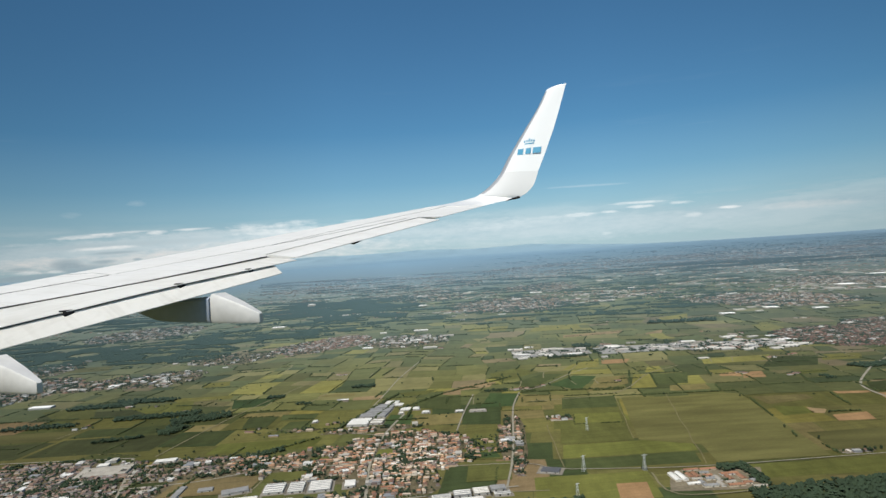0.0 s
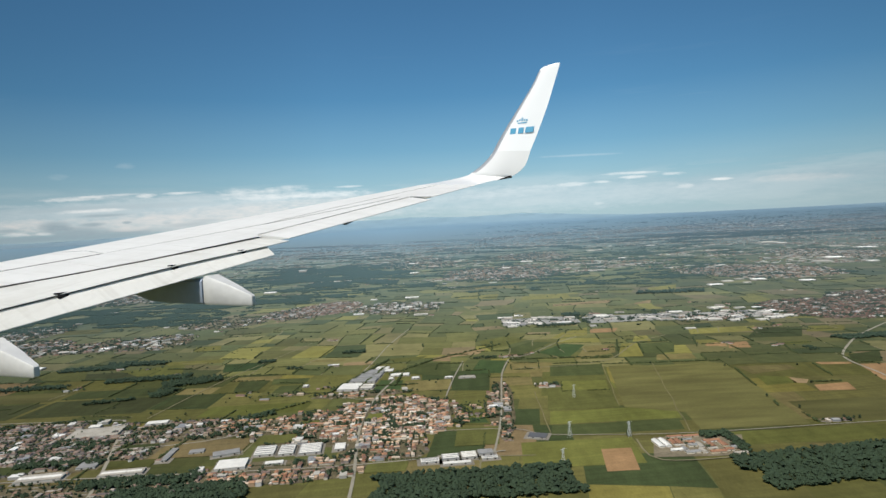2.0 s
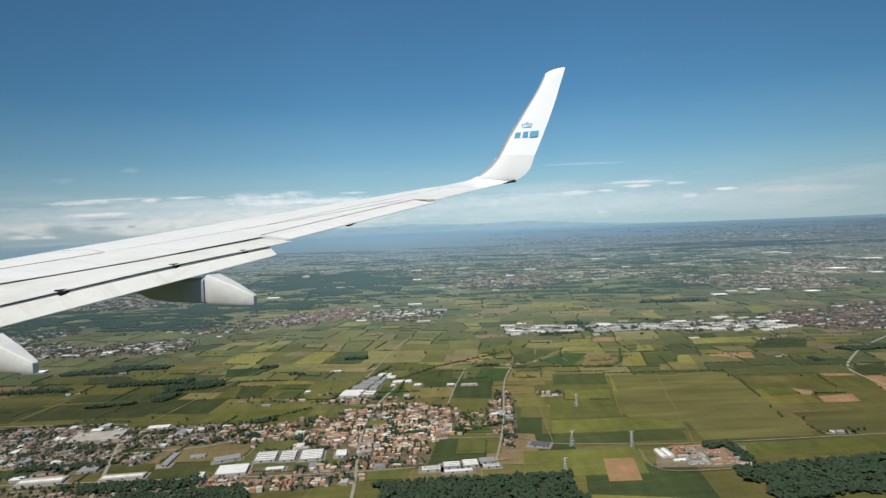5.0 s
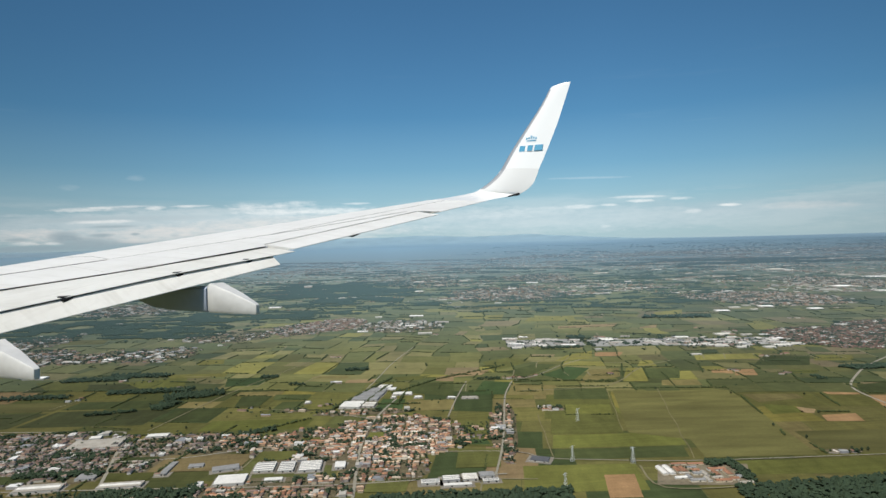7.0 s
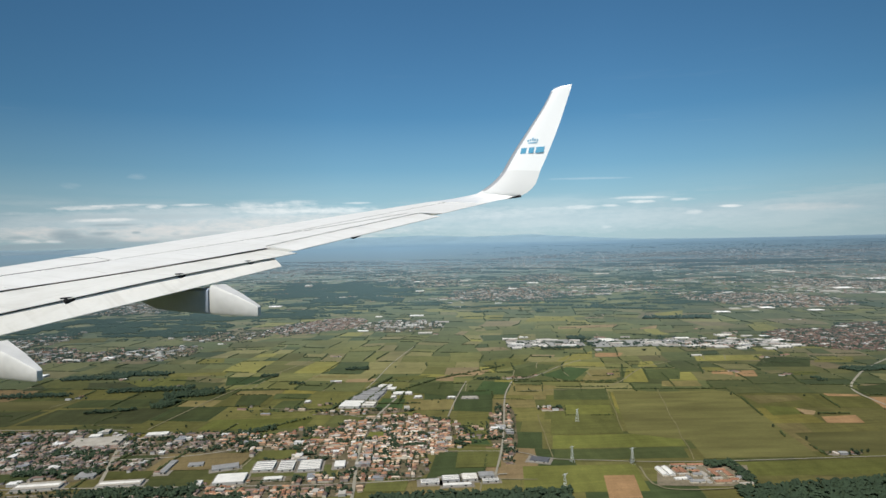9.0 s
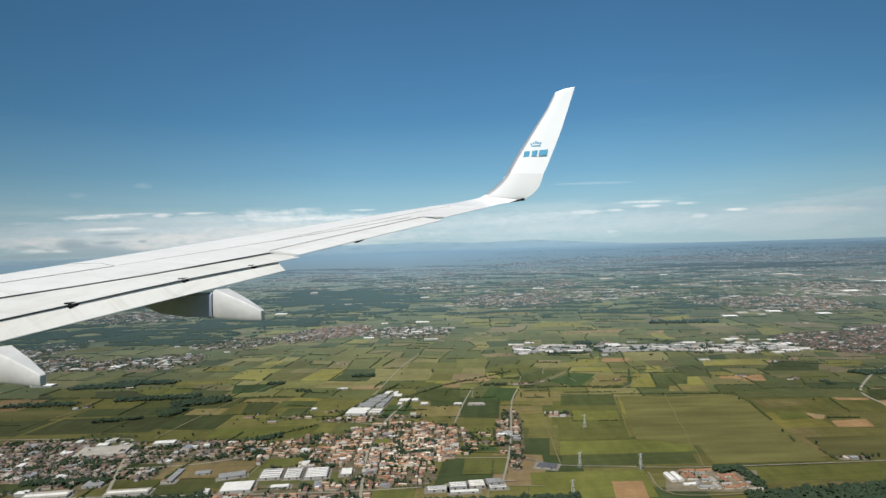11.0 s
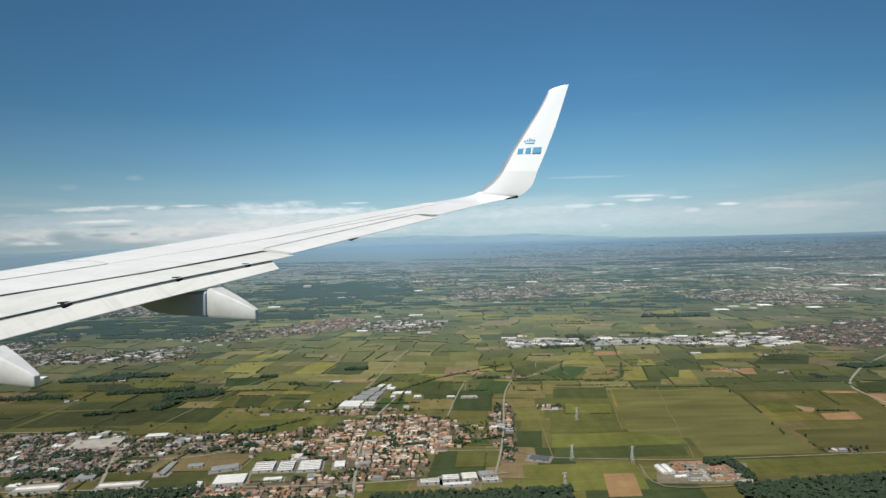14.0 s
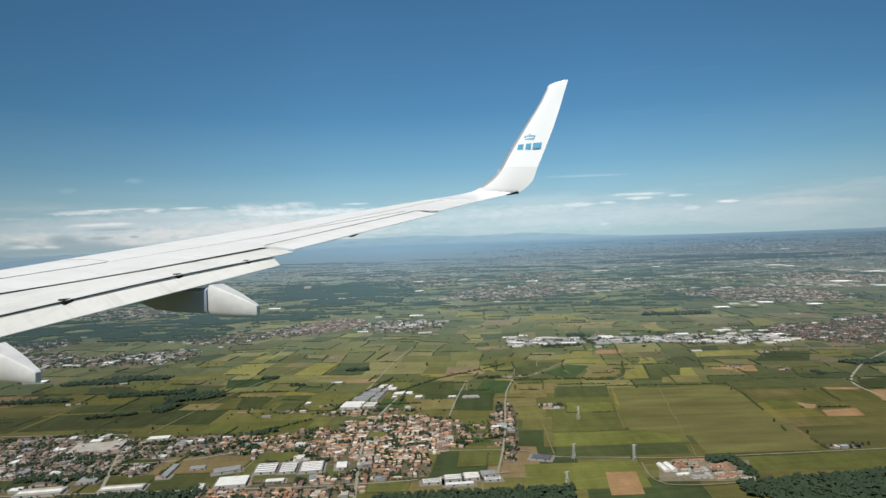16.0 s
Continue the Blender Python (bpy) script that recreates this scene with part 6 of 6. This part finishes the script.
# ---- woods and hedges ----
def wood(cx, cy, rx, ry, rot, seed, gap=9.0, size=13.0, ragged=0.35):
    rnd = random.Random(seed)
    s = Soup()
    for j in range(int(2 * ry / gap)):
        for i in range(int(2 * rx / gap)):
            x, y = (i + rnd.random()) * gap - rx, (j + rnd.random()) * gap - ry
            if max(abs(x / rx), abs(y / ry)) ** 3 + ragged * noise.noise((x / (6 * gap) + seed, y / (5 * gap), 0.5)) > 0.9:
                continue
            tree_into(s, *turned(x, y, cx, cy, rot), size * rnd.uniform(0.7, 1.25), rnd)
    return tagged(s.done("woodland", [leaf_mat]), "dense dark green broadleaf wood", "wood", kind="stuff")


def patchy(cx, cy, rx, ry, seed, patch, gap, size, least, soft=0.0):
    """Scattered copses and belts of trees over a wide stretch of the plain."""
    rnd = random.Random(seed)
    s = Soup()
    for j in range(int(2 * ry / gap)):
        for i in range(int(2 * rx / gap)):
            x, y = cx - rx + (i + rnd.random()) * gap, cy - ry + (j + rnd.random()) * gap
            if abs(x) > 0.82 * y or y > 13000 and x < -0.30 * y:
                continue
            edge = 0.5 * max(0.0, max(abs(x - cx) / rx, abs(y - cy) / ry) - 0.6) + soft * max(0.0, math.hypot((x - cx) / rx, (y - cy) / ry) - 0.45)
            if noise.noise((x / patch + seed, y / (patch * 0.55), 0.5)) + 0.4 * noise.noise((x / patch * 3, y / patch * 4, seed)) < least + edge:
                continue
            for _ in range(2):
                r = size * rnd.uniform(0.4, 0.65)
                clump(s, x + rnd.uniform(-0.5, 0.5) * gap, y + rnd.uniform(-0.5, 0.5) * gap, size * 0.4, r, r, rnd)
    return tagged(s.done("woodland", [leaf_mat]), "scattered dark green copses between distant fields", "wood", kind="stuff")


wood(60, 1405, 240, 85, 0.05, 1)
wood(1010, 1425, 330, 95, 0.12, 2)
wood(-640, 1420, 170, 60, 0.1, 3)
wood(1405, 1596, 116, 32, 0.05, 63)
wood(1491, 1486, 31, 63, 0.05, 64)
wood(1857, 1906, 109, 24, 0.05, 65)
wood(-1050, 1668, 120, 17, 0.05, 41, 8, 11)
wood(-760, 1518, 150, 30, 0.05, 42, 9, 12)
wood(-1085, 1822, 95, 13, 0.05, 43, 8, 11)
wood(715, 1640, 42, 20, 0.1, 4, 8, 11)
wood(748, 1575, 14, 42, 0.1, 44, 7, 10)
wood(600, 1618, 30, 6, 0.0, 45, 7, 8)
wood(740, 1540, 12, 34, 0.1, 66, 7, 9)
wood(660, 1556, 9, 7, 0.0, 67, 6, 7)
wood(618, 1588, 6, 8, 0.0, 68, 6, 6)
wood(-1040, 2560, 120, 60, 0.35, 5, 11, 13)
wood(-1260, 2640, 180, 35, 0.1, 6, 11, 13)
wood(-1090, 2390, 40, 60, -0.2, 7, 10)
wood(-1480, 2980, 130, 30, 0.05, 8, 12, 14)
wood(-820, 2870, 40, 22, 0.0, 9, 10)
wood(-430, 3000, 60, 22, 0.0, 10, 11)
wood(2080, 2750, 120, 60, 0.1, 11, 11, 14)
wood(1562, 2606, 22, 36, 0.0, 12, 9, 10)
wood(640, 3480, 120, 20, 0.0, 13, 12)
patchy(-2450, 4800, 1000, 680, 14, 240, 15, 13, -0.24, 0.7)
patchy(-1750, 5500, 1000, 480, 15, 230, 16, 13, -0.18, 0.7)
patchy(-3900, 5400, 900, 700, 16, 380, 20, 16, -0.10)
wood(-1640, 2900, 150, 40, 0.05, 25, 11, 13)
wood(-1720, 2560, 160, 22, 0.05, 26, 11, 13)
wood(-1250, 2300, 90, 14, 0.3, 27, 10, 12)
wood(-620, 2020, 60, 18, 0.6, 28, 10, 12)
wood(1750, 4700, 260, 50, -0.1, 21, 22, 22)
patchy(300, 6600, 3600, 1300, 17, 260, 22, 15, 0.26)
patchy(500, 9800, 5500, 1800, 18, 420, 34, 18, 0.24)
patchy(500, 13500, 8000, 1900, 22, 700, 60, 24, 0.22)
patchy(-4300, 8000, 1300, 900, 24, 420, 28, 18, 0.0)
patchy(-1500, 8400, 1300, 1900, 27, 420, 26, 18, -0.28, 0.9)
patchy(1500, 20000, 15000, 4200, 28, 1100, 100, 20, 0.12)
patchy(8007, 15838, 3068, 2332, 51, 1600, 90, 34, -0.25, 0.8)
patchy(-1027, 6805, 564, 856, 52, 420, 24, 17, -0.15, 0.8)
patchy(4297, 14972, 1701, 1722, 53, 900, 80, 30, 0.0, 0.8)
wood(-650, 2710, 40, 14, 0.0, 29, 10, 12)
wood(-1440, 2960, 130, 28, 0.0, 30, 11, 13)
wood(1900, 2780, 130, 40, 0.1, 31, 11, 14)
wood(180, 2735, 55, 22, 0.0, 32, 10, 9)
wood(800, 3830, 50, 50, 0.0, 33, 11, 15)
hedge_line(-424, 2276, -250, 2788, 12, 5, 0.9)
hedge_line(-225, 2501, -46, 2747, 10, 5, 0.9)
hedge_line(-46, 2747, 281, 3021, 10, 5, 0.9)
hedge_line(285, 2670, 720, 2640, 8, 4, 0.92)
hedge_line(1114, 2499, 1100, 2352, 5, 5, 0.8)
hedge_line(1104, 2334, 1057, 2084, 7, 3.6, 0.95)
hedge_line(1021, 1911, 1011, 1861, 8, 4, 0.9)
hedge_line(1041, 1786, 1034, 1700, 7, 3.6, 0.95)
hedge_line(1506, 2736, 1461, 2572, 7, 4, 0.9)
hedge_line(1409, 2345, 1369, 2162, 7, 3.6, 0.95)
hedge_line(1263, 2098, 1358, 2091, 7, 3.6, 0.95)
hedge_line(640, 2505, 1110, 2470, 7, 4, 0.93)
hedge_line(495, 2133, 566, 2128, 6, 3.6, 0.95)
hedge_line(405, 2139, 447, 2136, 5, 3.6, 0.9)
hedge_line(429, 2268, 407, 2151, 4, 4, 0.7)
hedge_line(846, 3004, 772, 2724, 7, 4, 0.9)
hedge_line(912, 2884, 866, 2665, 8, 4, 0.95)
hedge_line(1202, 2969, 1137, 2757, 7, 4, 0.9)
hedge_line(452, 2558, 657, 2541, 7, 4, 0.9)
hedge_line(-650, 2010, -480, 2170, 10, 7, 0.8)
hedge_line(-330, 2290, -250, 2650, 11, 7, 0.8)
hedge_line(-190, 2330, -160, 2600, 11, 7, 0.8)
tagged(hedges.done("hedgerows", [hedge_mat]), "dark hedgerows and ditch-side trees between fields", "hedge", kind="stuff")


def tree_kind(seed):
    rnd = random.Random(seed)
    top = new("tree")
    tagged(top, "single dark green tree beside a field", "tree", group="field trees")
    s = Soup()
    rings = [(0, 0.5), (2.5, 0.36), (5.5, 0.26), (8.5, 0.1)]
    for z, r in rings:
        s.v += [(r * math.cos(i * 1.0472) + 0.02 * z, r * math.sin(i * 1.0472), z) for i in range(6)]
    for k in range(3):
        s.f += [(6 * k + i, 6 * k + (i + 1) % 6, 6 * k + 6 + (i + 1) % 6, 6 * k + 6 + i) for i in range(6)]
    s.m = [0] * len(s.f)
    for a in (0.4, 2.3, 4.5):
        s.add([(0, 0, 4), (0.15, 0.15, 4), (2.6 * math.cos(a), 2.6 * math.sin(a), 7.5)], [(0, 1, 2)])
    s.done("trunk", [bark_mat], top, bend=False)
    s = Soup()
    for _ in range(70):
        a, u = rnd.uniform(0, 6.28), rnd.random() ** 0.5
        z = rnd.uniform(3.2, 11)
        r = 4.2 * math.sin(min(1, max(0.12, (z - 2.4) / 9.2)) * math.pi) ** 0.7 * u
        clump(s, r * math.cos(a), r * math.sin(a), z, rnd.uniform(0.7, 1.5), rnd.uniform(0.6, 1.2), rnd)
    s.done("crown", [leaf_mat], top, bend=False)
    return top


tree_rng = random.Random(77)
TREES = [tree_kind(i) for i in range(4)]
spots = [(1026, 1958), (1057, 1831), (1430, 2406), (1246, 2085), (1436, 2563), (1121, 2724), (1354, 2669), (1487, 2668), (1337, 2325), (1250, 2590), (1179, 2731), (1083, 2371), (1935, 2941), (1097, 1697), (1112, 1700), (1120, 1695)]
spots += [(830, 2475), (-660, 2300), (-1010, 2110), (-880, 2080), (720, 1640), (745, 1600), (760, 1570), (735, 1650), (1140, 1712), (1160, 1716), (1120, 1722), (490, 1670)]
for i, (x, y) in enumerate(spots):
    k = tree_rng.randrange(4) if i > 3 else i
    if i < 4:
        TREES[i].location = (x, y, 0)
    else:
        copy_thing(TREES[k], pose(x, y, 0, 0, 0, tree_rng.uniform(0, 360)))

def gravel_heap(x, y, r, h, seed):
    """A heap of pale gravel with a ragged cone."""
    rnd = random.Random(seed)
    s = Soup()
    for k, (q, z) in enumerate(((1.0, 0.0), (0.72, 0.42), (0.4, 0.8), (0.12, 1.0))):
        s.v += [(q * r * rnd.uniform(0.85, 1.15) * math.cos(i * 0.5236), q * r * rnd.uniform(0.85, 1.15) * math.sin(i * 0.5236), z * h + (1.2 if k == 0 else 0)) for i in range(12)]
    s.f = [(12 * k + i, 12 * k + (i + 1) % 12, 12 * k + 12 + (i + 1) % 12, 12 * k + 12 + i) for k in range(3) for i in range(12)] + [tuple(range(36, 48))]
    s.m = [0] * len(s.f)
    ob = s.done("gravel_heap", [PALE_TAN], None, bend=False)
    ob.location = (x, y, 0)
    return tagged(ob, "pale heap of gravel in an open pit", "gravel heap", group="gravel heaps")


for i, (x, y) in enumerate(((1543, 1446), (1605, 1479), (1614, 1421), (1687, 1481), (1730, 1636), (1681, 1633))):
    gravel_heap(x, y, 16 + 5 * (i % 3), 6 + 2 * (i % 2), 90 + i)


# ---- power pylons ----
def pylon(x, y, rot, tall=44.0):
    top = new("power_pylon")
    top.location, top.rotation_euler = (x, y, 0), (0, 0, rot)
    tagged(top, "tall grey steel lattice power pylon standing in a field", "pylon", group="power line")

    def bars(name, lines, r):
        s = Soup()
        for p, q in lines:
            p, q = Vector(p), Vector(q)
            d = (q - p).normalized()
            u = d.cross(Vector((0.3, 0.9, 0.1))).normalized() * r
            w = d.cross(u)
            ring = [u, w, -u, -w]
            s.add([tuple(p + k) for k in ring] + [tuple(q + k) for k in ring], [(i, (i + 1) % 4, 4 + (i + 1) % 4, 4 + i) for i in range(4)])
        s.done(name, [steel_mat], top, bend=False)

    wide = lambda z: 3.4 * (1 - z / tall) ** 1.2 + 1.0
    levels = [0, 7, 13, 18.5, 23, 27, 31, 35, 39, tall]
    for sx, sy in ((-1, -1), (1, -1), (1, 1), (-1, 1)):
        bars("leg", [((sx * wide(a), sy * wide(a), a), (sx * wide(b), sy * wide(b), b)) for a, b in zip(levels, levels[1:])], 0.26)
    cross = []
    for a, b in zip(levels, levels[1:]):
        for p, q in (((-1, -1), (1, -1)), ((1, -1), (1, 1)), ((1, 1), (-1, 1)), ((-1, 1), (-1, -1))):
            cross += [((p[0] * wide(a), p[1] * wide(a), a), (q[0] * wide(b), q[1] * wide(b), b)), ((q[0] * wide(a), q[1] * wide(a), a), (p[0] * wide(b), p[1] * wide(b), b))]
    bars("bracing", cross, 0.11)
    for z, reach in ((35, 5.0), (41, 9.0)):
        for sx in (-1, 1):
            bars("cross_arm", [((sx * 0.8, 0.8, z), (sx * reach, 0, z + 0.6)), ((sx * 0.8, -0.8, z), (sx * reach, 0, z + 0.6)), ((sx * 0.8, 0, z + 2.2), (sx * reach, 0, z + 0.6))], 0.24)


for x, y, rot in ((336, 1685, 0.6), (278, 1487, 0.6), (493, 1662, 0.3), (430, 2060, 0.6)):
    pylon(x, y, rot)
